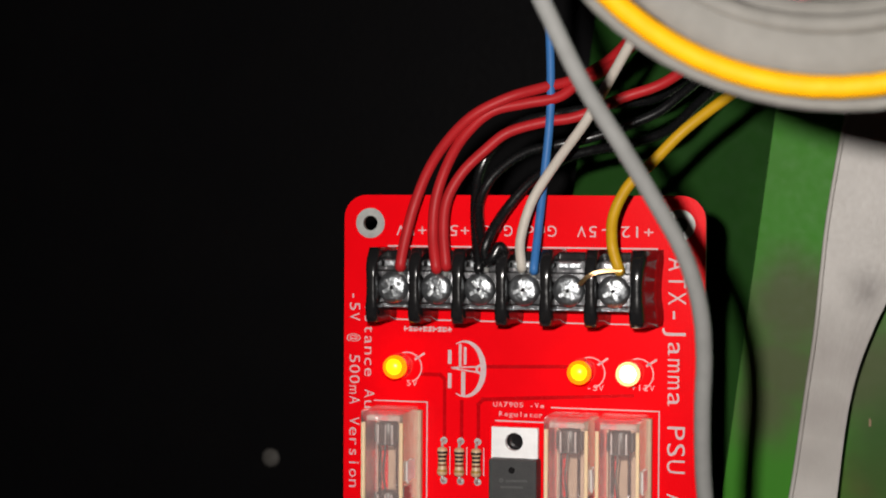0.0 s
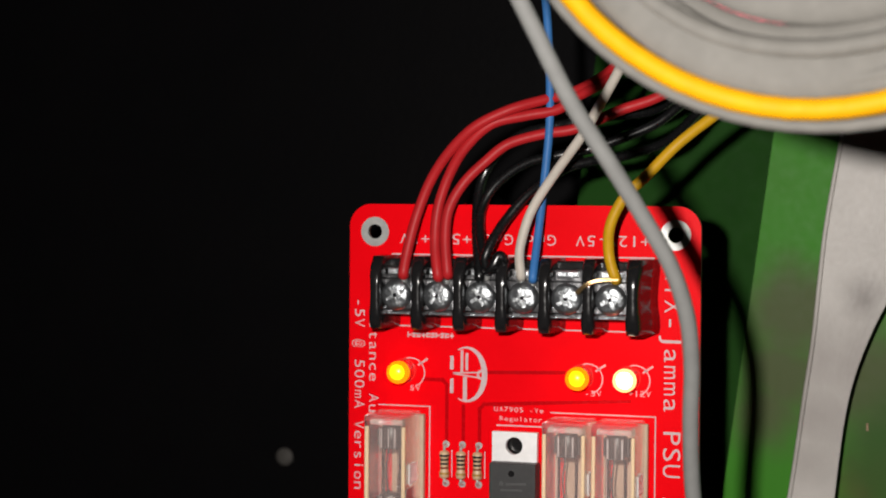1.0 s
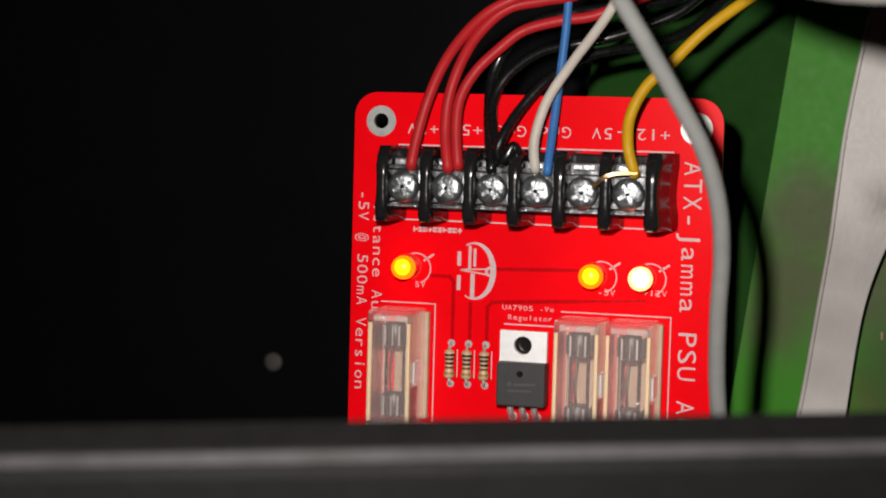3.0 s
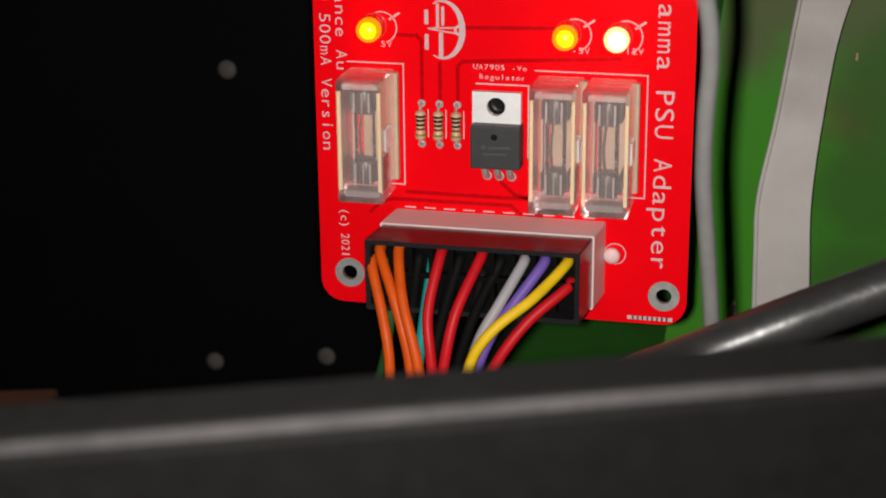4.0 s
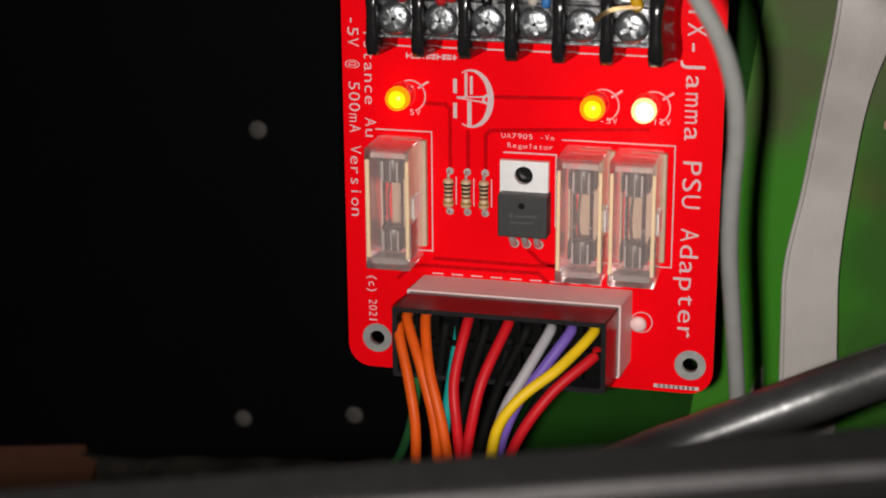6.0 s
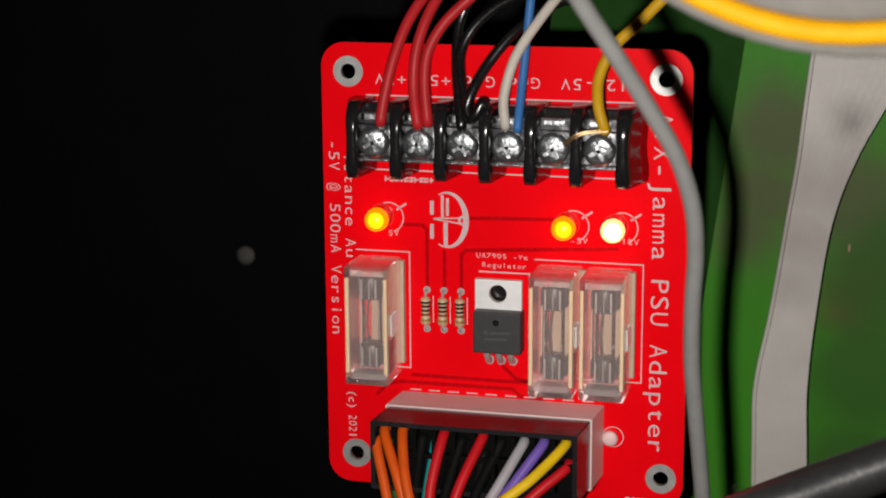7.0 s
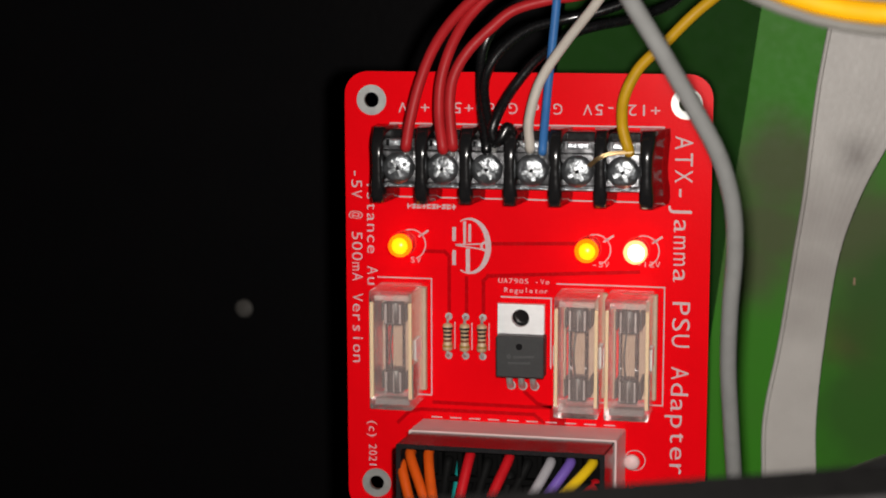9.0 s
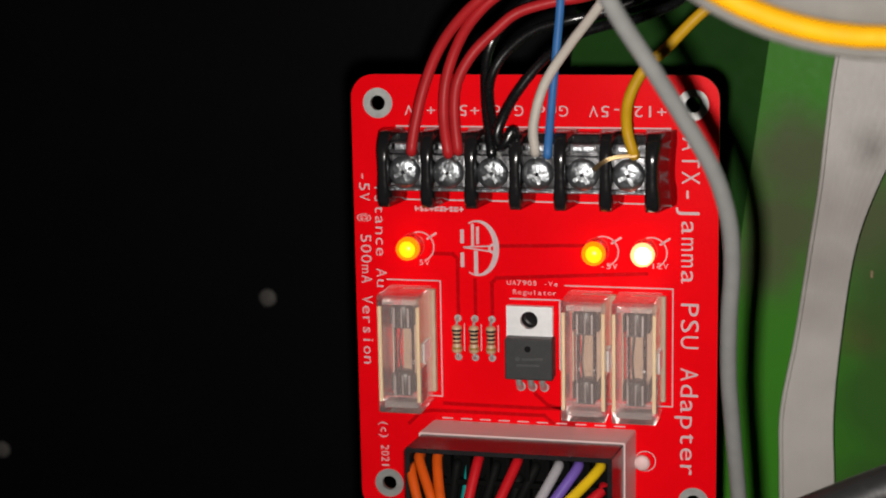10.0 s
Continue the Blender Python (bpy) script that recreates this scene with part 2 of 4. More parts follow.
def lathe(c, axis, profile, n=28, bm=None):
    """Turns a profile of (radius, height) about an axis from c."""
    bm = bm or bmesh.new()
    q = Vector((0, 0, 1)).rotation_difference(Vector(axis))
    rings = []
    for r, h in profile:
        ring = []
        for k in range(n):
            a = 2 * math.pi * k / n
            ring.append(bm.verts.new(Vector(c) + q @ Vector((r * math.cos(a), r * math.sin(a), h))))
        rings.append(ring)
    for a, b in zip(rings, rings[1:]):
        for k in range(n):
            bm.faces.new((a[k], a[(k + 1) % n], b[(k + 1) % n], b[k]))
    bm.faces.new(rings[0][::-1])
    bm.faces.new(rings[-1])
    return bm


def spline(points, steps=8):
    """A Catmull-Rom curve through the points."""
    p = [Vector(q) for q in points]
    p = [p[0] * 2 - p[1]] + p + [p[-1] * 2 - p[-2]]
    out = []
    for k in range(1, len(p) - 2):
        a, b, c, d = p[k - 1:k + 3]
        for s in range(steps):
            t = s / steps
            out.append(0.5 * (2 * b + (c - a) * t + (2 * a - 5 * b + 4 * c - d) * t * t + (3 * b - a - 3 * c + d) * t ** 3))
    out.append(p[-2])
    return out


def sweep(path, r, n=12, bm=None, closed=False, flat=1.0):
    """A tube along a path, with a turned-along frame; flat squeezes its second axis."""
    bm = bm or bmesh.new()
    m = len(path)
    rings, up = [], None
    for k, p in enumerate(path):
        d = (path[(k + 1) % m] - path[k - 1]) if closed else (path[min(k + 1, m - 1)] - path[max(k - 1, 0)])
        d.normalize()
        if up is None:
            up = d.orthogonal().normalized() if abs(d.y) > 0.9 else (Vector((0, -1, 0)) - d * -d.y).normalized()
        up = (up - d * up.dot(d)).normalized()
        side = d.cross(up)
        rings.append([bm.verts.new(p + (side * math.cos(2 * math.pi * j / n) + up * flat * math.sin(2 * math.pi * j / n)) * r) for j in range(n)])
    for k in range(m if closed else m - 1):
        a, b = rings[k], rings[(k + 1) % m]
        for j in range(n):
            bm.faces.new((a[j], a[(j + 1) % n], b[(j + 1) % n], b[j]))
    if not closed:
        bm.faces.new(rings[0][::-1])
        bm.faces.new(rings[-1])
    return bm


def strip_line(points, w, y0, y1, bm=None):
    """Flat bars of width w along a polyline in the board's plane (x, z)."""
    bm = bm or bmesh.new()
    for k, ((xa, za), (xb, zb)) in enumerate(zip(points, points[1:])):
        yf = y0 - 0.005 * (k % 2)
        d = Vector((xb - xa, zb - za))
        length = d.length
        d.normalize()
        s = Vector((-d.y, d.x)) * w / 2
        e = d * w / 2
        c = [(xa - e.x + s.x, za - e.y + s.y), (xa - e.x - s.x, za - e.y - s.y), (xb + e.x - s.x, zb + e.y - s.y), (xb + e.x + s.x, zb + e.y + s.y)]
        f = [bm.verts.new((x, yf, z)) for x, z in c]
        h = [bm.verts.new((x, y1, z)) for x, z in c]
        bm.faces.new(f)
        bm.faces.new(h[::-1])
        for j in range(4):
            bm.faces.new((f[j], h[j], h[(j + 1) % 4], f[(j + 1) % 4]))
    return bm


def ring_flat(cx, cz, r0, r1, y0, y1, a0=0.0, a1=360.0, n=36, bm=None):
    """A flat ring or arc in the board's plane."""
    bm = bm or bmesh.new()
    full = abs(a1 - a0) >= 360
    rows = []
    for k in range(n if full else n + 1):
        a = radians(a0 + (a1 - a0) * k / n)
        rows.append([bm.verts.new((cx + r * math.cos(a), y, cz + r * math.sin(a))) for r, y in ((r0, y0), (r1, y0), (r1, y1), (r0, y1))])
    for k in range(n):
        a, b = rows[k], rows[(k + 1) % len(rows)]
        for j in range(4):
            bm.faces.new((a[j], a[(j + 1) % 4], b[(j + 1) % 4], b[j]))
    if not full:
        bm.faces.new(rows[0][::-1])
        bm.faces.new(rows[-1])
    return bm


GLYPHS = {}


def glyph(ch):
    """The outline of one character of the built-in font as verts and faces."""
    if ch not in GLYPHS:
        cu = bpy.data.curves.new("glyph", "FONT")
        cu.body = ch
        cu.resolution_u = 3
        cu.offset = -0.004
        ob = new("glyph", cu)
        dg = bpy.context.evaluated_depsgraph_get()
        me = ob.evaluated_get(dg).to_mesh()
        GLYPHS[ch] = ([v.co.copy() for v in me.vertices], [tuple(p.vertices) for p in me.polygons])
        ob.evaluated_get(dg).to_mesh_clear()
        bpy.data.objects.remove(ob)
        bpy.data.curves.remove(cu)
    return GLYPHS[ch]


def lettering(text, start, right, up, pitch, cap, y=-0.07):
    """Characters at an even pitch in the board's plane; start is the first one's lower left."""
    bm = bmesh.new()
    for k, ch in enumerate(text):
        if ch == " ":
            continue
        vs, fs = glyph(ch)
        xs = [v.x for v in vs]
        mid = (min(xs) + max(xs)) / 2
        wide = max(xs) - min(xs)
        sx = min(1.3 * cap / 0.73, pitch * 0.78 / max(wide, 0.1))
        sy = cap / 0.73
        made = []
        for v in vs:
            tx, ty = (v.x - mid) * sx + (k + 0.45) * pitch, v.y * sy
            made.append(bm.verts.new((start[0] + right[0] * tx + up[0] * ty, y, start[1] + right[1] * tx + up[1] * ty)))
        for f in fs:
            try:
                bm.faces.new([made[j] for j in f])
            except ValueError:
                pass
    return bm


DOWN = dict(right=(0, -1), up=(1, 0))
FLIPPED = dict(right=(-1, 0), up=(0, -1))
PLAIN = dict(right=(1, 0), up=(0, 1))


def slab(name, x0, x1, y0, y1, z0, z1, mat, label, bevel=0.5):
    return tagged(part(name, box(x0, x1, y0, y1, z0, z1, bevel), mat), label, name.split("_")[0], kind="structure")


# ---- cabinet ----
wall = slab("wall_back", -420, 420, 108, 126, -40, 520, PAINT_BLACK, "matt black painted cabinet wall behind the board")
slab("floor", -420, 420, -700, 107.5, -60, -40.5, DUST, "dusty black cabinet floor with grey dirt")
# Unseen sides, front and top, added to shut out light and darken reflections.
slab("wall_left", -440, -420.5, -700, 126, -60, 520, PAINT_BLACK, "unseen black side wall added to close the cabinet")
slab("wall_right", 420.5, 440, -700, 126, -60, 520, PAINT_BLACK, "unseen black side wall added to close the cabinet")
slab("wall_front", -440, 440, -720, -700.5, -60, 520, PAINT_BLACK, "unseen dark wall added across the cabinet's open side")
slab("ceiling", -440, 440, -720, 126, 520.5, 540, PAINT_BLACK, "unseen black top added over the cabinet")

# Dusty batten along the foot of the wall.
random.seed(4)
path = [Vector((-175 + 7 * k, 101 + random.uniform(-0.8, 0.8), -36 + 0.085 * 7 * k + random.uniform(-0.7, 0.7))) for k in range(24)]
tagged(part("trim", sweep(path, 6.5, 10), DUST, smooth=True), "grey dusty strip along the foot of the black wall", "trim", kind="structure")

# Round plugs set in the wall.
for x, z in ((-98.5, 73.8), (-64.9, 75.5), (-106.6, -13.8), (-72.5, -9.4), (-185.7, 23.7)):
    bm = lathe((x, 108.5, z), (0, -1, 0), [(2.6, 0), (2.6, 0.7), (2.3, 1.1), (0.4, 1.2)], 24)
    tagged(part("wall_plug", bm, DOT, smooth=True), "round dull grey plug in the black wall", "plug", "plugs in the black wall")

# Green painted upright; the panel beside it is darkened to stand for shadow.
bm = bmesh.new()
f = [(20.9, 57.5, -40), (420, 57.5, -40), (420, 57.5, 520), (92.6, 57.5, 520)]
vs = [bm.verts.new(p) for p in f] + [bm.verts.new((x, 107.5, z)) for x, y, z in f]
bm.faces.new(vs[:4])
bm.faces.new(vs[:3:-1])
for k in range(4):
    bm.faces.new((vs[k], vs[4 + k], vs[4 + (k + 1) % 4], vs[(k + 1) % 4]))
tagged(part("panel_green", bm, GREEN), "bright green painted cabinet panel with brown smudges", "panel", kind="structure")
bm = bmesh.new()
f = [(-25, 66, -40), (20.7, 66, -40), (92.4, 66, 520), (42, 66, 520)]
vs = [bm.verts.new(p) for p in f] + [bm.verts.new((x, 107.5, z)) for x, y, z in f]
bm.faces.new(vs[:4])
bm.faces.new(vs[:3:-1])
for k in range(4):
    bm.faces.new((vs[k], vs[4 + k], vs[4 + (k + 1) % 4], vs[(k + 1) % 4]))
tagged(part("panel_shaded_green", bm, GREEN_SHADED), "green board behind the red circuit board, with shadow painted in", "panel", kind="structure")

part("paint_chip", box(69.7, 70.2, 57.2, 57.6, 95.2, 97.0, 0.1), WOOD_PALE, bpy.data.objects["panel_green"], "small pale chip in the paint")

# Black rail in front, with a scuffed pale edge.
def rail_section(x, outline):
    return [Vector((x, -166.6 + 0.34 * x + y, 105.0 + 0.0376 * x + z)) for y, z in outline]


def rail(name, outline, mat, x0, x1, n, parent):
    bm = bmesh.new()
    rows = []
    for k in range(n + 1):
        x = x0 + (x1 - x0) * k / n
        rows.append([bm.verts.new(p) for p in rail_section(x, outline)])
    m = len(outline)
    for a, b in zip(rows, rows[1:]):
        for j in range(m):
            bm.faces.new((a[j], a[(j + 1) % m], b[(j + 1) % m], b[j]))
    bm.faces.new(rows[0][::-1])
    bm.faces.new(rows[-1])
    return part(name, bm, mat, parent)


ledge = thing("cabinet_rail", "black laminated cabinet rail with a scuffed pale edge", "rail")
rail("rail_body", [(0.6, -145), (0.6, -1.2), (0, -0.5), (-1, -0.1), (-4.2, -2.7), (-5.2, -4.3), (-5.6, -6), (-5.6, -145)], RAIL, -37, 330, 24, ledge)
rail("edge_strip", [(-4.55, -3.0), (-4.95, -3.0), (-5.75, -4.3), (-5.4, -4.6)], RAIL_EDGE, -36.5, 330, 24, ledge)
for x, dz in ((-24, -13),):
    q = rail_section(x, [(-5.6, dz)])[0]
    part("screw", lathe(q, (0.28, -0.96, 0), [(1.3, -0.2), (1.3, 0.3), (0.9, 0.6), (0.2, 0.7)], 18), RAIL_EDGE, ledge, smooth=True)

# Wood pieces lying at the foot of the wall.
def extruded(outline, z0, z1):
    """A flat piece from its outline in plan, with softened edges."""
    bm = bmesh.new()
    lo = [bm.verts.new((x, y, z0)) for x, y in outline]
    hi = [bm.verts.new((x, y, z1)) for x, y in outline]
    bm.faces.new(lo[::-1])
    bm.faces.new(hi)
    n = len(outline)
    for k in range(n):
        bm.faces.new((lo[k], lo[(k + 1) % n], hi[(k + 1) % n], hi[k]))
    bmesh.ops.bevel(bm, geom=bm.edges[:], offset=0.4, segments=2, affect="EDGES")
    return bm


tagged(part("wood_offcut", extruded([(-260, 77.6), (-157.3, 107.3), (-156.5, 99.5), (-149.5, 98), (-146.5, 88), (-144, 77.5), (-155.3, 74), (-260, 38.7)], -40.4, -27), WOOD),
       "brown wood offcut with a stepped end lying on the floor", "wood offcut")
pale = thing("pale_batten", "pale sawn batten lying along the brown offcut", "batten")
part("body", extruded([(-260, 38.3), (-160.6, 72.3), (-159, 66), (-259, 32)], -40.4, -27.6), WOOD_PALE, pale)
part("end_piece", extruded([(-160.3, 72.3), (-155.0, 73.5), (-153.4, 67.4), (-158.7, 66.1)], -40.4, -27.2), WOOD_PALE, pale)
for x, y, r in ((-139.5, 82.0, 3.0), (-131.0, 91.0, 3.6)):
    tagged(part("cable_clip", lathe((x, y, -40.4), (0, 0, 1), [(r, 0), (r, 7.5), (r * 0.8, 9.3), (r * 0.2, 9.9)], 20), DOT, smooth=True), "small round grey cable clip on the floor", "clip", "clips on the floor")

# ---- the red circuit board ----
board = thing("circuit_board", "red power adapter circuit board with white lettering and three lit lamps", "circuit board")
X0, X1, Z0, Z1 = -39.4, 38.9, 50.7, 148.1
HOLES = [(-33.5, 142), (33.5, 142), (-33.0, 57.4), (34.2, 57.0)]


def board_sheet():
    """The sheet with rounded corners and four real holes."""
    rc, n = 5.0, 8
    outer = []
    for cx, cz, a in ((X1 - rc, Z1 - rc, 0), (X0 + rc, Z1 - rc, 90), (X0 + rc, Z0 + rc, 180), (X1 - rc, Z0 + rc, 270)):
        for k in range(n + 1):
            t = radians(a + 90 * k / n)
            outer.append((cx + rc * math.cos(t), cz + rc * math.sin(t)))
    bm = bmesh.new()
    loops = [outer] + [[(cx + 1.75 * math.cos(2 * math.pi * k / 24), cz + 1.75 * math.sin(2 * math.pi * k / 24)) for k in range(24)] for cx, cz in HOLES]
    edges = []
    for lp in loops:
        vs = [bm.verts.new((x, 0, z)) for x, z in lp]
        edges += [bm.edges.new((vs[k], vs[(k + 1) % len(vs)])) for k in range(len(vs))]
    bmesh.ops.triangle_fill(bm, edges=edges, use_beauty=True)
    faces = bm.faces[:]
    ext = bmesh.ops.extrude_face_region(bm, geom=faces)
    for v in ext["geom"]:
        if isinstance(v, bmesh.types.BMVert):
            v.co.y = 1.6
    return bm


sheet = part("substrate", board_sheet(), RED_MASK, board)
sheet.data.materials.append(FR4)
for p in sheet.data.polygons:
    if abs(p.normal.y) < 0.5:
        p.material_index = 1
for cx, cz in HOLES:
    part("mounting_ring", ring_flat(cx, cz, 1.62, 3.25, -0.09, 0.8), TIN, board, "tinned ring round a mounting hole")
for cx, cz in ((-20, 120), (20, 90)):
    part("standoff", cylinder((cx, 1.7, cz), (0, 1, 0), 3, 3, 106 if cx < 0 else 64.2), BAKELITE, board)

# Copper runs that show through the mask.
for pts in ([(-22, 109.6), (-17.6, 109.6), (-16.6, 108.6), (-16.6, 96)], [(-12.8, 104), (-12.8, 96)], [(-7.6, 111.6), (12, 112.2)],
            [(-9.1, 96), (-9.1, 103.5), (-8.1, 104.6), (5, 105.4), (24, 106.5)], [(-20, 76.3), (0, 76.2), (6, 76.3)], [(-28, 71.5), (-25.5, 74), (-22.8, 74.6), (2, 74.6), (4, 73)],
            [(0, 79.5), (2.8, 77), (5.5, 76.5)]):
    part("copper_run", strip_line(pts, 0.75, -0.03, 0.2), RED_TRACE, board, "dark copper run under the red mask")
part("copper_patch", box(5.5, 9.0, -0.03, 0.2, 72, 77), RED_TRACE, board, "dark copper patch under the red mask")

# White print.
part("print", lettering("ATX-Jamma PSU Adapter", (31.3, 135.5), pitch=3.49, cap=3.95, **DOWN), SILK, board, "white title lettering")
part("print", lettering("-5V @ 500mA Version", (-38.1, 127.2), pitch=2.27, cap=2.5, **DOWN), SILK, board, "white rating lettering")
part("print", lettering("(c) 2021", (-34.7, 71.6), pitch=1.36, cap=1.9, **DOWN), SILK, board, "small white year lettering")
part("print", lettering("istance Au", (-34.7, 124.7), pitch=2.33, cap=2.5, **DOWN), SILK, board, "white lettering partly under a fuse holder")
for txt, x in (("+12V", 28.2), ("-5V", 18.9), ("Gnd", 7.8), ("Gnd", -1.7), ("+5V", -11.2), ("+5V", -20.7)):
    part("print", lettering(txt, (x, 141.7), pitch=2.42, cap=2.45, **FLIPPED), SILK, board)
part("print", lettering("UA7905 -Ve", (-5.9, 103.2), pitch=1.13, cap=1.15, **PLAIN), SILK, board)
part("print", lettering("Regulator", (-4.6, 101.2), pitch=1.08, cap=1.15, **PLAIN), SILK, board)
part("print", lettering("5V", (-25.2, 107.0), pitch=1.3, cap=1.3, **PLAIN), SILK, board)
part("print", lettering("-5V", (14.2, 107.3), pitch=1.3, cap=1.3, **PLAIN), SILK, board)
part("print", lettering("+12V", (23.6, 107.6), pitch=1.3, cap=1.3, **PLAIN), SILK, board)
bm = bmesh.new()
for k in range(10):
    for dz in (0.0, 0.62) if k % 3 else (0.3,):
        strip_line([(-25.6 + 1.08 * k, 119.0 + dz), (-25.0 + 1.08 * k, 119.05 + dz)], 0.34, -0.07, 0.1, bm)
    strip_line([(-25.6 + 1.08 * k + 0.3 * (k % 2), 118.9), (-25.6 + 1.08 * k + 0.3 * (k % 2), 119.8)], 0.26, -0.075, 0.1, bm)
part("print_bar", bm, SILK, board)
bm = bmesh.new()
for k in range(9):
    strip_line([(27.2 + 1.0 * k, 51.9), (27.75 + 1.0 * k, 51.9)], 0.8, -0.07, 0.1, bm)
part("print_bar", bm, SILK, board)
part("outline_print", strip_line([(-29.4, 137.1), (28.9, 137.1), (28.9, 121.3), (-29.4, 121.3)], 0.3, -0.06, 0.1), SILK, board)
part("outline_print", strip_line([(-32.4, 103.6), (-20.5, 103.6), (-20.5, 77.9), (-32.4, 77.9)], 0.25, -0.06, 0.1), SILK, board)
part("outline_print", strip_line([(6.8, 103.4), (29.6, 103.4), (29.6, 77.9), (6.8, 77.9)], 0.25, -0.06, 0.1), SILK, board)
part("outline_print", strip_line([(-5.2, 100.2), (5.6, 100.2), (5.6, 85)], 0.3, -0.06, 0.1), SILK, board)
bm = bmesh.new()
for k in range(10):
    strip_line([(-20.5 + 4.2 * k, 73.0), (-18.3 + 4.2 * k, 73.0)], 0.25, -0.06, 0.1, bm)
part("outline_print", bm, SILK, board)

# Round maker's mark, drawn as plain shapes.
bm = bmesh.new()
LX, LZ = -12.3, 111.0
rows = []
for k in range(33):
    a = radians(-118 + 236 * k / 32)
    w = 0.25 + 1.45 * math.cos(a / 1.35) ** 2
    rows.append([bm.verts.new((LX + 0.3 + r * math.cos(a) * 0.75, y, LZ + r * math.sin(a))) for r, y in ((6.1, -0.07), (6.1, 0.1), (6.1 - w, 0.1), (6.1 - w, -0.07))])
for a, b in zip(rows, rows[1:]):
    for j in range(4):
        bm.faces.new((a[j], a[(j + 1) % 4], b[(j + 1) % 4], b[j]))
mark = part("round_mark", bm, SILK, board, "round white printed mark")
for pts, w in (([(LX - 3.2, LZ + 3.6), (LX - 3.2, LZ + 1.4)], 0.8), ([(LX - 3.2, LZ - 1.4), (LX - 3.2, LZ - 3.8)], 0.8), ([(LX - 0.9, LZ + 5), (LX - 0.9, LZ + 0.6)], 0.6),
               ([(LX + 0.2, LZ + 4.4), (LX + 0.2, LZ + 1.2)], 0.6), ([(LX - 0.2, LZ - 1), (LX - 0.2, LZ - 5.4)], 0.9), ([(LX - 2.8, LZ + 0.2), (LX + 2.6, LZ + 0.5)], 0.3), ([(LX - 2.8, LZ + 0.1), (LX + 2.6, LZ - 0.6)], 0.3)):
    part("stroke", strip_line(pts, w, -0.08, 0.1), SILK, mark)
part("ring", ring_flat(LX + 3.6, LZ, 0.55, 1.1, -0.085, 0.1), SILK, mark)

# Barrier terminal strip.
terminal = part("terminal_strip", box(-30.6, 26.9, -5.0, 0, 123.9, 136.4, 0.4), BAKELITE, board, "glossy black barrier terminal strip with six screws")


def barrier(x, foot=0.0):
    """A fin that is waisted beside the screws, with a rounded front; foot spreads its outer side towards the board."""
    levels = [(121.2, 1.25), (122.6, 1.35), (124.6, 1.3), (126.4, 1.12), (128.6, 1.05), (130.8, 1.1), (132.8, 1.2), (134.6, 1.3), (136.9, 1.25)]
    depths = [(0.3, 1.7), (-4.5, 1.4), (-8.5, 1.05), (-10.4, 0.95), (-10.9, 0.8), (-11.1, 0.5)]
    bm = bmesh.new()
    rings = []
    for k, (z, w) in enumerate(levels):
        w *= 1.08
        pull = (1.1, 0.35, 0, 0, 0, 0, 0, 0.9, 2.6)[k]
        side = [(w * f, min(y + pull * (-y / 11.1), 0.3)) for y, f in depths]
        rings.append([bm.verts.new((x + sx + foot * max(1 + y / 11.1, 0), y, z)) for sx, y in side] + [bm.verts.new((x - sx, y, z)) for sx, y in reversed(side)])
    m = len(rings[0])
    for lo, hi in zip(rings, rings[1:]):
        for j in range(m):
            bm.faces.new((lo[j], lo[(j + 1) % m], hi[(j + 1) % m], hi[j]))
    bm.faces.new(rings[0][::-1])
    bm.faces.new(rings[-1])
    return bm


for k in range(7):
    part("barrier", barrier(-29.85 + 9.35 * k, 1.7 if k == 6 else 0.0), BAKELITE, terminal, smooth=True)
random.seed(9)
for k in range(6):
    x = -25.6 + 9.42 * k
    part("contact_plate", box(x - 3.7, x + 3.7, -6.2, -4.9, 124.4, 134.6, 0.25), PLATE, terminal)
    tilt = random.uniform(-0.12, 0.12)
    bm = box(x - 3.5, x + 3.3, -7.3, -6.25, 125.2, 132.2, 0.35)
    for v in bm.verts:
        v.co.y -= 0.07 * abs(v.co.x - x) + tilt * (v.co.z - 128.5)
    part("square_washer", bm, PLATE, terminal, "square plated washer")
    bm = lathe((x - 0.1, -7.5, 128.5), (tilt * 0.3, -1, tilt * 0.6), [(3.3, 0), (3.35, 0.8), (3.1, 1.3), (2.4, 1.65), (1.3, 1.85), (0.3, 1.9)], 30)
    part("terminal_screw", bm, SCREW, terminal, smooth=True)
    a = random.uniform(0.2, 0.9)
    bm = bmesh.new()
    for b in (a, a + math.pi / 2):
        strip_line([(x - 0.1 - 1.7 * math.cos(b), 128.5 - 1.7 * math.sin(b)), (x - 0.1 + 1.7 * math.cos(b), 128.5 + 1.7 * math.sin(b))], 0.75, -9.46, -9.0, bm)
    part("screw_slot", bm, SPARKLE, terminal, "cross recess in brighter metal for its glints")
    part("clamp_tab", box(x - 2.5, x + 2.2, -7.2, -6.0, 132.9, 134.3, 0.3), SPARKLE, terminal)
    part("plate_lip", box(x - 3.4, x + 3.4, -6.8, -6.0, 124.2, 124.8, 0.2), SCREW, terminal)

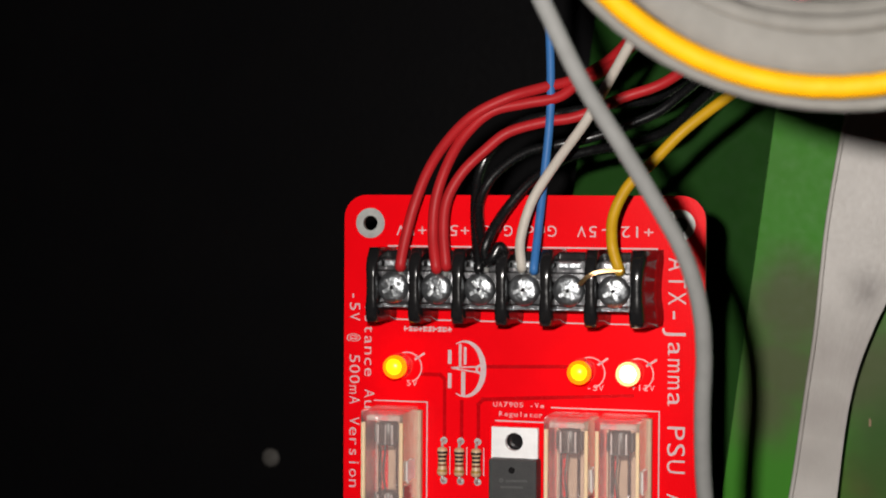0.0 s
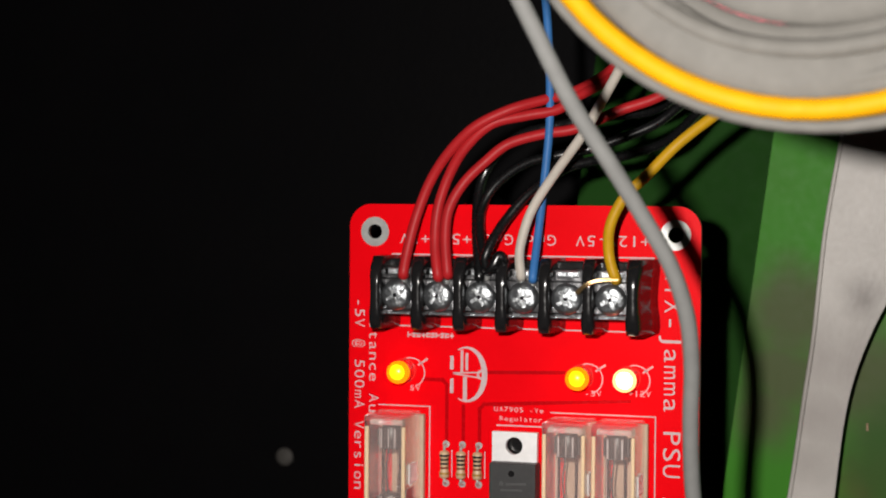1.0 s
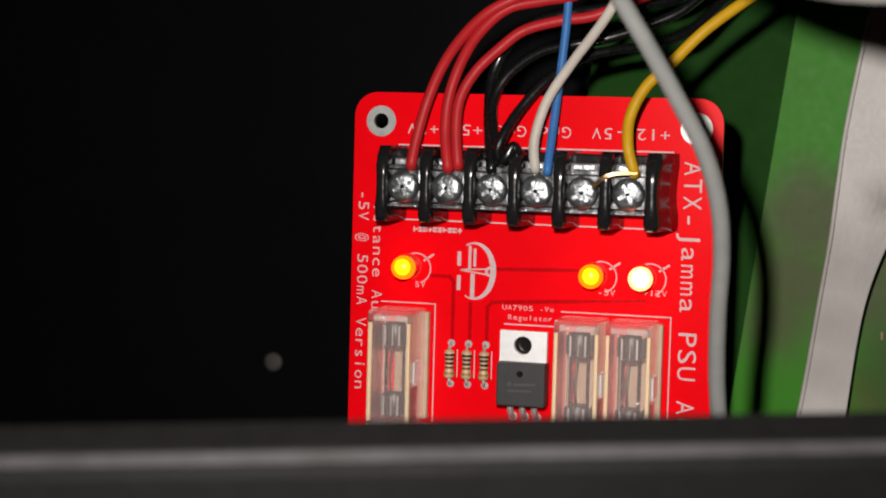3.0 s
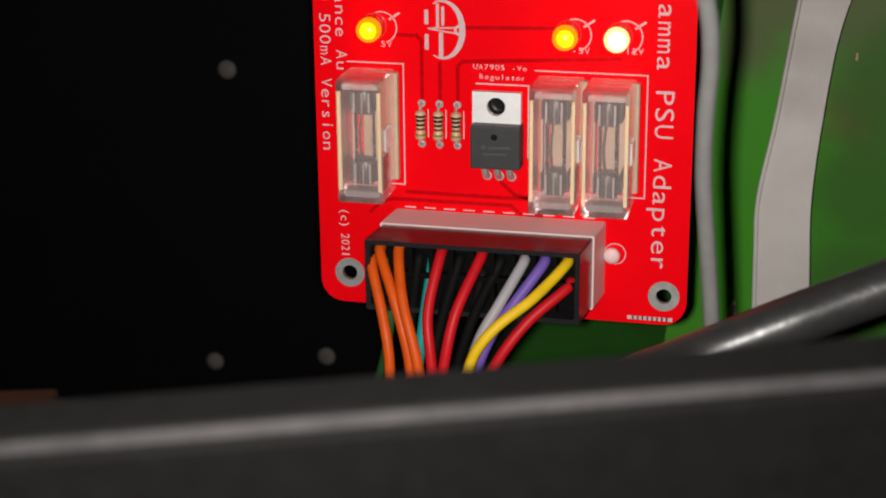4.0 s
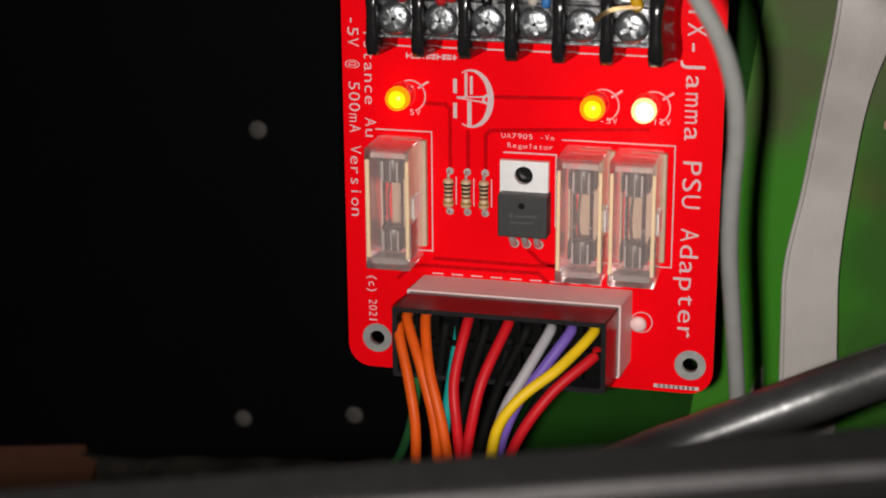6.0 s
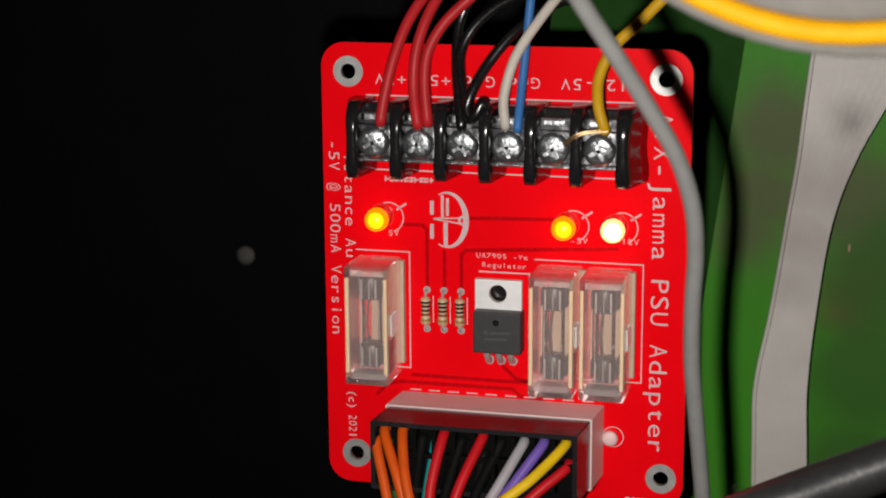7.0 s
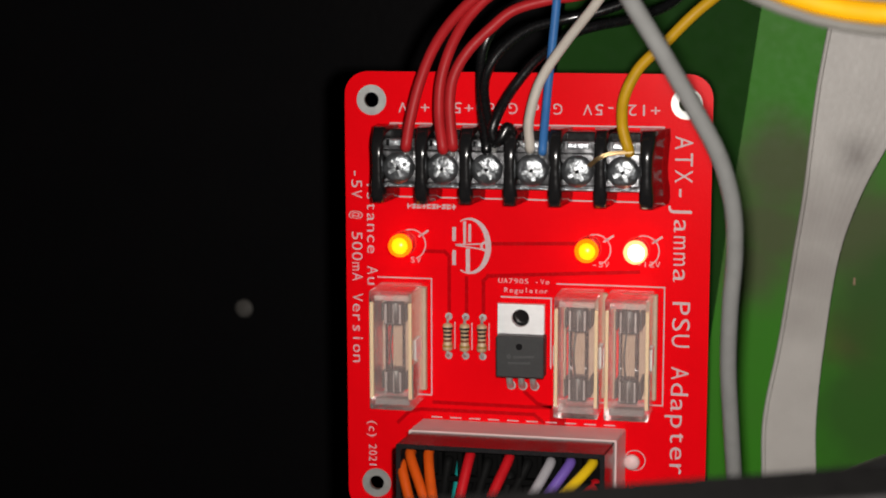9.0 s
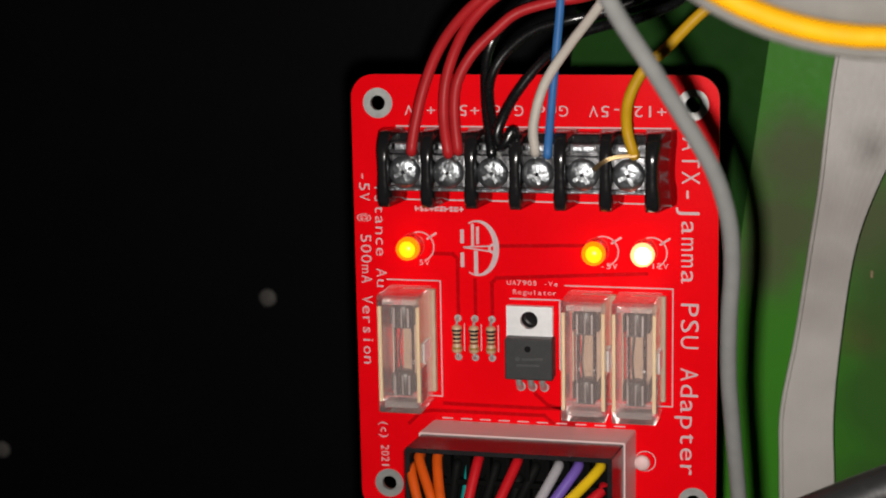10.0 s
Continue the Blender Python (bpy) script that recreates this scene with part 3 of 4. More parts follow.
# Three lit lamps.
for x, mat, lab in ((-26.3, LED_AMBER, "lit amber indicator lamp"), (13.6, LED_AMBER, "lit amber indicator lamp"), (23.8, LED_WHITE, "lit bright indicator lamp")):
    lamp = part("lamp", lathe((x, 0, 111.4), (0, -1, 0), [(2.7, 0), (2.75, 0.9), (2.5, 1.0), (2.5, 4.2), (2.2, 4.4)], 30), LED_BODY, board, lab, smooth=False)
    part("lens_tip", lathe((x, 0, 111.4), (0, -1, 0), [(2.1, 3.6), (2.48, 4.0), (2.5, 5.0), (2.35, 5.9), (1.9, 6.7), (1.2, 7.2), (0.3, 7.4)], 30), mat, lamp, lab, smooth=True)
    core = LED_AMBER_CORE if mat is LED_AMBER else LED_WHITE_CORE
    part("lens_core", lathe((x + 0.25, 0, 111.55), (0, -1, 0), [(1.75, 6.2), (1.8, 6.75), (1.5, 7.2), (0.9, 7.5), (0.3, 7.62)], 26), core, lamp, smooth=True)
    part("lamp_print", ring_flat(x + 1.3, 111.0, 3.1, 3.35, -0.06, 0.1, -70, 200), SILK, board)
    part("lamp_print", strip_line([(x + 3.2, 112.8), (x + 5.0, 114.0)], 0.45, -0.06, 0.1), SILK, board)

# Fuse holders with clear covers.
def cover_shell(x):
    """An open-backed clear box with walls 0.9 thick and softened edges."""
    bm = box(x - 4.6, x + 4.6, -13.0, -1.8, 77.4, 102.9)
    bm.faces.ensure_lookup_table()
    back = max(bm.faces, key=lambda f: f.calc_center_median().y)
    bmesh.ops.delete(bm, geom=[back], context="FACES_ONLY")
    bmesh.ops.bevel(bm, geom=[e for e in bm.edges if not e.is_boundary], offset=0.18, segments=2, affect="EDGES")
    bmesh.ops.recalc_face_normals(bm, faces=bm.faces[:])
    bmesh.ops.solidify(bm, geom=bm.faces[:], thickness=0.9)
    return bm


for x in (-26.6, 12.6, 23.1):
    holder = part("fuse_holder", box(x - 2.2, x + 5.2, -1.6, 0, 79.2, 102.0, 0.3), CREAM, board, "cream fuse holder with a clear cover")
    cover = part("cover", cover_shell(x), CLEAR, holder, "clear plastic cover")
    for sd in (-1, 1):
        part("latch", box(x + sd * 4.85 - 0.22, x + sd * 4.85 + 0.22, -10.8, -5.5, 88, 92.2, 0.1), LATCH, holder, "moulded latch on the clear cover")
    for z0, z1 in ((78.3, 79.6), (100.7, 101.7)):
        part("cover_end", box(x - 3.6, x + 3.6, -12.0, -4, z0, z1, 0.1), EDGE, holder)
    for ex in (-4.15, 4.15):
        part("cover_edge", box(x + ex - 0.35, x + ex + 0.35, -12.9, -11.9, 79.8, 100.4, 0.1), WARM_EDGE, holder, "cream tinted edge of the cover")
    part("fuse_glass", cylinder((x, -8.2, 81), (0, 0, 1), 2.15, 2.15, 18.6, 24), GLASS, holder, smooth=False)
    for z in (80.6, 95.3):
        bm = lathe((x, -8.2, z), (0, 0, 1), [(1.9, 0), (2.1, 0.3), (2.1, 4.6), (1.9, 4.9)], 24)
        part("end_cap", bm, CAP, holder, smooth=True)
        part("clip", box(x - 2.75, x - 2.3, -9.6, -1.5, z + 0.6, z + 4.4, 0.1), CAP, holder)
        part("clip", box(x + 2.3, x + 2.75, -9.6, -1.5, z + 0.6, z + 4.4, 0.1), CAP, holder)
    part("fuse_wire", sweep(spline([(x - 0.5, -8.6, 85), (x - 0.9, -9.0, 90), (x - 0.5, -8.6, 95)], 5), 0.2, 6), CAP, holder)
    part("side_window", box(x + 4.5, x + 4.75, -12.2, -6.2, 79.6, 87.0, 0.1), EDGE, holder, "moulded window in the cover's side")
    for z in (80.5, 95.2):
        for dx, w in ((-1.55, 0.18), (0.05, 0.12), (1.5, 0.22)):
            part("clip_finger", box(x + dx - w, x + dx + w, -10.7, -10.35, z + 0.3, z + 4.5, 0.1), TIN, holder)
        part("clip_bridge", box(x - 2.1, x + 2.1, -10.5, -10.2, z + 0.1, z + 0.5, 0.1), CAP, holder)
    part("seam", box(x - 1.6, x - 1.4, -11.9, -11.7, 80.5, 100.0, 0.05), EDGE, holder)
    part("moulding_mark", sweep(spline([(x + 4.72, -9.5, 87.6), (x + 4.75, -7.5, 88.6), (x + 4.75, -8.6, 90.0), (x + 4.75, -6.6, 90.8), (x + 4.72, -7.6, 92.2)], 5), 0.28, 6), LATCH, holder)
    for s in (-1, 1):
        part("side_rib", box(x + s * 3.45 - 0.22, x + s * 3.45 + 0.22, -4.6, -2.5, 80, 100.5, 0.1), CREAM, holder)

    # Clear panes let the light through.
    for ob in holder.children:
        if ob.data.materials[0] in (CLEAR, EDGE, LATCH, WARM_EDGE, GLASS):
            ob.visible_shadow = False

# Resistors.
for x in (-16.7, -12.95, -9.2):
    prof = [(0.3, 0), (0.95, 0.2), (1.12, 0.75), (1.08, 1.35), (0.92, 1.7), (0.9, 4.5), (1.08, 4.85), (1.12, 5.4), (0.95, 5.95), (0.3, 6.2)]
    r = part("resistor", lathe((x, -1.3, 88.1), (0, 0, 1), prof, 18), RESISTOR, board, "small beige banded resistor", smooth=True)
    for z, mat, rad in ((89.3, BAND_GOLD, 1.13), (90.5, BAND_RED, 0.95), (91.4, BAND_DARK, 0.95), (92.3, BAND_DARK, 0.95), (93.2, BAND_DARK, 1.13)):
        part("band", cylinder((x, -1.3, z - 0.24), (0, 0, 1), rad, rad, 0.48, 18), mat, r)
    part("lead", sweep(spline([(x, -0.1, 86.9), (x, -1.2, 87.2), (x, -1.3, 88.4)]), 0.3, 8), TIN, r)
    part("lead", sweep(spline([(x, -0.1, 95.5), (x, -1.2, 95.2), (x, -1.3, 94.0)]), 0.3, 8), TIN, r)
    part("pad", ring_flat(x, 95.5, 0.3, 0.8, -0.08, 0.1, n=18), TIN, r)
    part("pad", ring_flat(x, 86.9, 0.3, 0.8, -0.08, 0.1, n=18), TIN, r)
    part("outline_print", strip_line([(x + 1.35, 94.2), (x + 1.35, 88.4)], 0.2, -0.06, 0.1), SILK, board)

# Voltage regulator lying on the board.
reg = part("regulator", box(-5.4, 4.9, -5.6, -1.3, 83.8, 92.8, 0.35), EPOXY, board, "black regulator with a bare metal tab")


def tab_sheet():
    bm = bmesh.new()
    edges = []
    for lp in ([(-5.5, 92.4), (4.5, 92.4), (4.5, 99.2), (-5.5, 99.2)], [(-0.6 + 1.9 * math.cos(2 * math.pi * k / 24), 96.2 + 1.9 * math.sin(2 * math.pi * k / 24)) for k in range(24)]):
        vs = [bm.verts.new((x, -2.7, z)) for x, z in lp]
        edges += [bm.edges.new((vs[k], vs[(k + 1) % len(vs)])) for k in range(len(vs))]
    bmesh.ops.triangle_fill(bm, edges=edges, use_beauty=True)
    ext = bmesh.ops.extrude_face_region(bm, geom=bm.faces[:])
    for v in ext["geom"]:
        if isinstance(v, bmesh.types.BMVert):
            v.co.y = -1.3
    return bm


part("tab", tab_sheet(), STEEL, reg, "bare metal tab with a hole")
# Flat black disc that paints the dark seen through the tab's hole.
part("hole_shade_disc", ring_flat(-0.6, 96.2, 0.0001, 2.3, -0.06, 0.1), BAKELITE, reg)
part("marking", ring_flat(-2.6, 88.4, 0.1, 0.5, -5.63, -5.5, n=14), MARK, reg)
part("marking", strip_line([(-2.6, 87.0), (1.8, 87.1)], 0.45, -5.63, -5.5), MARK, reg)
part("marking", strip_line([(-1.4, 88.3), (2.6, 88.5)], 0.5, -5.63, -5.5), MARK, reg)
part("dimple", ring_flat(-0.4, 90.6, 0.0001, 0.7, -5.62, -5.5, n=18), BAKELITE, reg)
for x in (-2.95, -0.4, 2.15):
    part("leg", sweep(spline([(x, -2.6, 84.2), (x, -2.5, 82.6), (x, -1.4, 81.4), (x, -0.1, 80.9)], 5), 0.72, 8), TIN, reg)
    part("pad", ring_flat(x, 80.9, 0.4, 1.0, -0.08, 0.1, n=18), TIN, reg)

# Milky header of the power connector.
def open_box(x0, x1, y0, y1, z0, z1, t, bevel):
    """A box open towards the camera with walls t thick, leaning a little to the left."""
    bm = box(x0, x1, y0, y1, z0, z1)
    front = min(bm.faces, key=lambda f: f.calc_center_median().y)
    bmesh.ops.delete(bm, geom=[front], context="FACES_ONLY")
    bmesh.ops.bevel(bm, geom=[e for e in bm.edges if not e.is_boundary], offset=bevel, segments=2, affect="EDGES")
    bmesh.ops.recalc_face_normals(bm, faces=bm.faces[:])
    bmesh.ops.solidify(bm, geom=bm.faces[:], thickness=t)
    return lean(bm)


def lean(bm):
    for v in bm.verts:
        v.co.x += 0.09 * v.co.y
    return bm


header = part("power_header", open_box(-22.5, 21.9, -10.0, 0, 56.8, 72.5, 0.38, 0.2), HEADER, board, "milky white power connector header")
part("locating_peg", lathe((23.3, 0.0, 65.3), (0, -1, 0), [(1.7, 0), (1.7, 0.8), (1.3, 1.2), (0.3, 1.4)], 20), HEADER, header, smooth=True)
part("peg_print", ring_flat(23.9, 65.6, 2.1, 2.28, -0.06, 0.1), SILK, header)

# ---- the power plug and its wires ----
plug = thing("power_plug", "black twenty way power plug with a fan of coloured wires", "plug")
housing = part("housing", open_box(-22.1, 21.5, -20.0, -2, 57.2, 72.1, 1.0, 0.25), NYLON, plug, "glossy black plug housing")
# Core and partitions are coloured darker to paint in the recess's shade.
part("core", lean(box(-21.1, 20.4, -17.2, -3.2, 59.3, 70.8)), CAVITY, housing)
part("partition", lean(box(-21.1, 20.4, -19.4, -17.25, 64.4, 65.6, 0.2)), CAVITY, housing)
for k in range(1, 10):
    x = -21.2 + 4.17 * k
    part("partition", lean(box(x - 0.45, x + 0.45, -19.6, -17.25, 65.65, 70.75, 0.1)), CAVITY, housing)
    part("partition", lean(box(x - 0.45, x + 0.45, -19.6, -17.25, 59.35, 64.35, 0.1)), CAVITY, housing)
for mat, path in (
    (W_ORANGE, [(-22.8, -19.0, 66.5), (-19.5, -24.0, 58.2), (-17.4, -27.0, 49.7), (-17.5, -27.0, 38.2), (-19.4, -22.0, 22.4)]),
    (W_ORANGE, [(-21.0, -19.0, 69.1), (-16.6, -25.0, 61.4), (-13.1, -28.0, 50.6), (-12.5, -28.0, 39.3), (-13.8, -22.0, 23.1)]),
    (W_ORANGE, [(-17.2, -19.0, 69.4), (-14.7, -26.0, 61.9), (-11.1, -30.0, 51.7), (-9.6, -30.0, 40.5), (-10.6, -24.0, 24.5)]),
    (W_TEAL, [(-10.6, -17.0, 67.4), (-11.7, -20.0, 57.3), (-12.5, -22.0, 48.0), (-13.1, -22.0, 40.2), (-15.0, -18.0, 26.2)]),
    (W_SCARLET, [(-8.7, -19.0, 68.9), (-9.8, -25.0, 59.5), (-8.6, -28.0, 51.0), (-7.5, -28.0, 39.8), (-8.4, -22.0, 23.7)]),
    (W_SCARLET, [(-0.6, -19.0, 69.0), (-3.8, -26.0, 60.5), (-5.4, -29.0, 51.8), (-6.8, -29.0, 41.6), (-8.9, -22.0, 23.7)]),
    (W_SCARLET, [(17.1, -19.0, 64.5), (10.1, -24.0, 58.6), (4.5, -27.0, 50.7), (1.1, -27.0, 41.6), (-1.7, -22.0, 25.9)]),
    (W_PALE, [(8.0, -19.0, 68.6), (4.3, -24.0, 61.7), (1.0, -27.0, 55.3), (-1.1, -28.0, 46.8), (-3.5, -22.0, 29.6)]),
    (W_PURPLE, [(12.1, -19.0, 68.9), (7.8, -23.0, 62.8), (3.2, -25.0, 55.9), (-0.3, -26.0, 46.0), (-3.3, -20.0, 28.6)]),
    (W_LEMON, [(16.6, -19.0, 69.1), (11.5, -26.0, 64.4), (5.0, -30.0, 59.4), (0.9, -32.0, 53.8), (-0.8, -32.0, 46.2), (-3.2, -26.0, 30.3)]),
    (W_DULL, [(-13.3, -18.0, 67.5), (-14.6, -19.0, 56.6), (-15.4, -20.0, 44.2), (-16.6, -18.0, 30.1)]),
    (W_DULL, [(-5.1, -18.0, 67.6), (-8.1, -20.0, 56.4), (-10.1, -21.0, 45.2), (-12.1, -18.0, 27.9)]),
    (W_DULL, [(3.1, -18.0, 67.8), (-1.7, -20.0, 57.0), (-5.3, -21.0, 44.5), (-8.0, -18.0, 28.4)]),
    (W_DULL, [(-6.8, -18.0, 64.4), (-8.6, -19.0, 53.4), (-7.2, -19.0, 40.8), (-6.8, -18.0, 27.2)]),
    (W_DULL, [(-0.4, -18.0, 65.0), (-3.0, -19.0, 52.7), (-5.4, -19.0, 39.7), (-6.2, -18.0, 27.3)]),
    (W_DULL, [(7.7, -18.0, 63.3), (3.0, -20.0, 55.0), (-1.0, -20.0, 47.0), (-4.4, -18.0, 31.5)]),
    (W_DULL, [(12.9, -18.0, 63.7), (5.7, -19.0, 53.6), (1.2, -19.0, 43.0), (-2.6, -18.0, 27.7)]),
    (W_GREEN, [(-19.8, -16.0, 65.0), (-24.9, 0.0, 42.4), (-33.8, 20.0, 21.4), (-41.6, 30.0, 9.1), (-48.6, 36.0, 0.0)]),
):
    x, y, z = path[0]
    part("wire", sweep(spline([(x - 0.5, -11.0, z + 0.6), (x - 0.1, -15.5, z + 0.4), *path]), 1.1, 12), mat, plug, smooth=True)

# ---- wires from the terminal strip ----
for name, label, mat, r, path in (
    ("red_wire", "red insulated wire screwed under a terminal", W_RED, 1.15, [(-23.9, -9.0, 133.4), (-23.2, -8.0, 138.6), (-21.5, -7.0, 145.9), (-18.5, -7.0, 153.2), (-14.1, -8.0, 159.3), (-8.2, -9.0, 164.6), (-1.0, -8.0, 168.2), (5.6, -5.0, 170.4), (11.0, -2.0, 172.0), (16.3, 2.0, 175.2), (19.7, 6.0, 178.9), (22.9, 12.0, 184.4)]),
    ("red_wire", "red insulated wire screwed under a terminal", W_RED, 1.15, [(-16.0, -9.5, 133.2), (-17.1, -8.0, 139.9), (-16.8, -7.0, 147.2), (-14.3, -7.0, 154.5), (-10.3, -8.0, 160.5), (-4.7, -8.0, 165.3), (2.2, -6.0, 167.1), (8.5, -4.0, 168.4), (12.3, -2.0, 171.2), (17.5, 2.0, 174.6), (20.4, 6.0, 177.9), (24.1, 12.0, 183.2)]),
    ("red_wire", "red insulated wire sharing a terminal with another", W_RED, 1.15, [(-14.0, -9.0, 133.8), (-14.8, -8.0, 141.1), (-14.3, -7.0, 147.2), (-11.4, -6.0, 152.7), (-6.7, -5.0, 157.5), (-2.0, -4.0, 161.2), (5.2, -3.0, 163.3), (12.3, -2.0, 164.5), (21.7, 0.0, 168.5), (29.3, 1.0, 171.2), (36.6, 4.0, 176.3)]),
    ("black_wire", "glossy black wire bending over the board", W_BLACK, 1.1, [(-6.9, -9.0, 133.4), (-9.0, -4.0, 143.6), (-9.4, 0.0, 152.1), (-6.5, 1.0, 158.3), (-0.8, 1.0, 163.2), (5.7, 0.0, 164.9), (10.2, 2.0, 165.8), (19.2, 6.0, 167.6), (25.9, 10.0, 168.6), (31.2, 15.0, 172.2), (36.6, 20.0, 177.4)]),
    ("black_wire", "glossy black wire bending over the board", W_BLACK, 1.1, [(-5.2, -9.0, 134.7), (-7.6, -6.0, 141.2), (-8.2, -3.0, 147.2), (-5.3, -1.0, 152.7), (0.2, 2.0, 157.1), (7.0, 5.0, 159.0), (13.1, 6.0, 160.3), (20.1, 8.0, 162.7), (27.2, 10.0, 165.9), (31.7, 12.0, 169.6), (37.2, 16.0, 174.7)]),
    ("black_wire", "glossy black wire bending over the board", W_BLACK, 1.1, [(-1.6, -9.0, 136.6), (-2.4, -9.6, 137.4), (-3.5, -10.0, 135.4), (-4.7, -9.6, 134.4), (-5.7, -9.0, 136.4), (-4.7, -8.0, 139.8), (-2.2, -5.0, 144.9), (2.6, -2.0, 151.0), (8.8, 3.0, 155.9), (14.4, 6.0, 157.8), (21.0, 10.0, 159.1), (28.8, 15.0, 162.3), (34.2, 20.0, 168.1), (40.7, 26.0, 175.3)]),
    ("white_wire", "dirty white wire rising from a terminal", W_WHITE, 1.05, [(2.3, -9.4, 133.6), (2.0, -9.0, 139.0), (4.1, -8.0, 146.8), (9.2, -9.0, 154.5), (15.8, -12.0, 162.6), (20.5, -15.0, 169.4), (24.8, -19.0, 175.4), (29.7, -24.0, 182.2), (32.6, -28.0, 188.4)]),
    ("blue_wire", "blue wire rising straight from a terminal", W_BLUE, 0.9, [(4.9, -9.2, 133.2), (5.1, -6.0, 141.4), (5.8, -4.0, 152.2), (6.9, -4.0, 164.2), (7.2, -5.0, 173.7), (7.2, -7.0, 184.2), (7.1, -9.0, 191.1), (6.4, -12.0, 200.2)]),
    ("yellow_wire", "yellow wire with a frayed bare end", W_YELLOW, 1.15, [(22.6, -10.0, 133.3), (21.3, -10.0, 138.1), (21.7, -11.0, 144.0), (24.6, -11.0, 149.9), (29.3, -11.0, 154.5), (35.6, -11.0, 160.9), (42.7, -9.0, 166.7), (49.7, -6.0, 172.0), (57.2, -2.0, 177.9)]),
):
    x, y, z = path[0]
    wire = tagged(part(name, sweep(spline([(x - 0.2, -7.8, z - 0.5), *path]), r, 14), mat, smooth=True), label, "wire", "wires from the terminal strip")
    part("bare_end", sweep(spline([(x, y + 0.6, z + 0.4), (x - 0.2, -8.0, z - 1.0), (x - 0.5, -7.4, z - 2.6)], 5), r * 0.6, 8), TIN, wire, "bare tinned end of the wire", smooth=True)
fray = [(23.0, -10.4, 132.9), (19.0, -11.4, 132.6), (16.6, -11.6, 131.6), (14.6, -10.0, 129.9)]
bare = thing("bare_strands", "bare tinned copper strands of the yellow wire", "wire end")
for k in range(4):
    part("strand", sweep(spline([(x + 0.25 * k - 0.3, y - 0.1 * k, z + 0.3 * (k % 2) - 0.1 * k) for x, y, z in fray], 5), 0.22, 6), COPPER, bare)

# ---- cables in front ----
grey = [(14.2, -100.7, 202.0), (19.1, -93.9, 190.0), (23.9, -87.1, 178.0), (28.8, -80.3, 166.0), (34.3, -74.7, 156.0), (39.1, -69.8, 147.0), (43.5, -65.2, 138.0), (45.8, -61.1, 129.0), (46.2, -57.4, 120.0), (45.5, -53.6, 110.0), (45.2, -49.2, 98.0), (45.8, -44.9, 86.0), (46.5, -40.6, 74.0), (47.1, -36.4, 62.0), (47.7, -32.3, 50.0), (48.3, -27.4, 36.0)]
tagged(part("grey_cable", sweep(spline(grey), 1.5, 16), W_GREY, smooth=True), "soft grey cable hanging across the board's corner", "cable")
thick = [(23.7, -52.0, 54.2), (33.7, -50.0, 58.9), (41.5, -48.0, 61.9), (51.2, -46.0, 66.1), (60.8, -44.0, 70.3), (74.1, -40.0, 75.4), (100.0, -34.0, 85.5), (145.0, -26.0, 102.0)]
tagged(part("black_cable", sweep(spline(thick), 4.7, 24), SHEATH, smooth=True), "thick glossy black mains cable", "cable")

# Flat grey ribbon down the green panel.
def ribbon(name, rows, y, label):
    """A flat cable from rows of (z, left, right), with a thick body and fine ridges."""
    left = spline([(l, y, z) for z, l, r in rows], 6)
    right = spline([(r, y, z) for z, l, r in rows], 6)
    bm = bmesh.new()
    n = 21
    lines = []
    for a, b in zip(left, right):
        f = []
        for k in range(n):
            p = a.lerp(b, k / (n - 1))
            f.append(bm.verts.new((p.x, p.y - (0.02 if k % 2 else 0.0), p.z)))
        for k in (n - 1, 0):
            p = a.lerp(b, k / (n - 1))
            f.append(bm.verts.new((p.x, p.y + 1.1, p.z)))
        lines.append(f)
    for a, b in zip(lines, lines[1:]):
        m = len(a)
        for k in range(m):
            bm.faces.new((a[k], a[(k + 1) % m], b[(k + 1) % m], b[k]))
    bm.faces.new(lines[0][::-1])
    bm.faces.new(lines[-1])
    ob = tagged(part(name, bm, RIBBON), label, "cable")
    part("edge_bead", sweep([p + Vector((0.1, -0.1, 0)) for p in left], 0.55, 8), RIBBON, ob, smooth=True)
    return ob


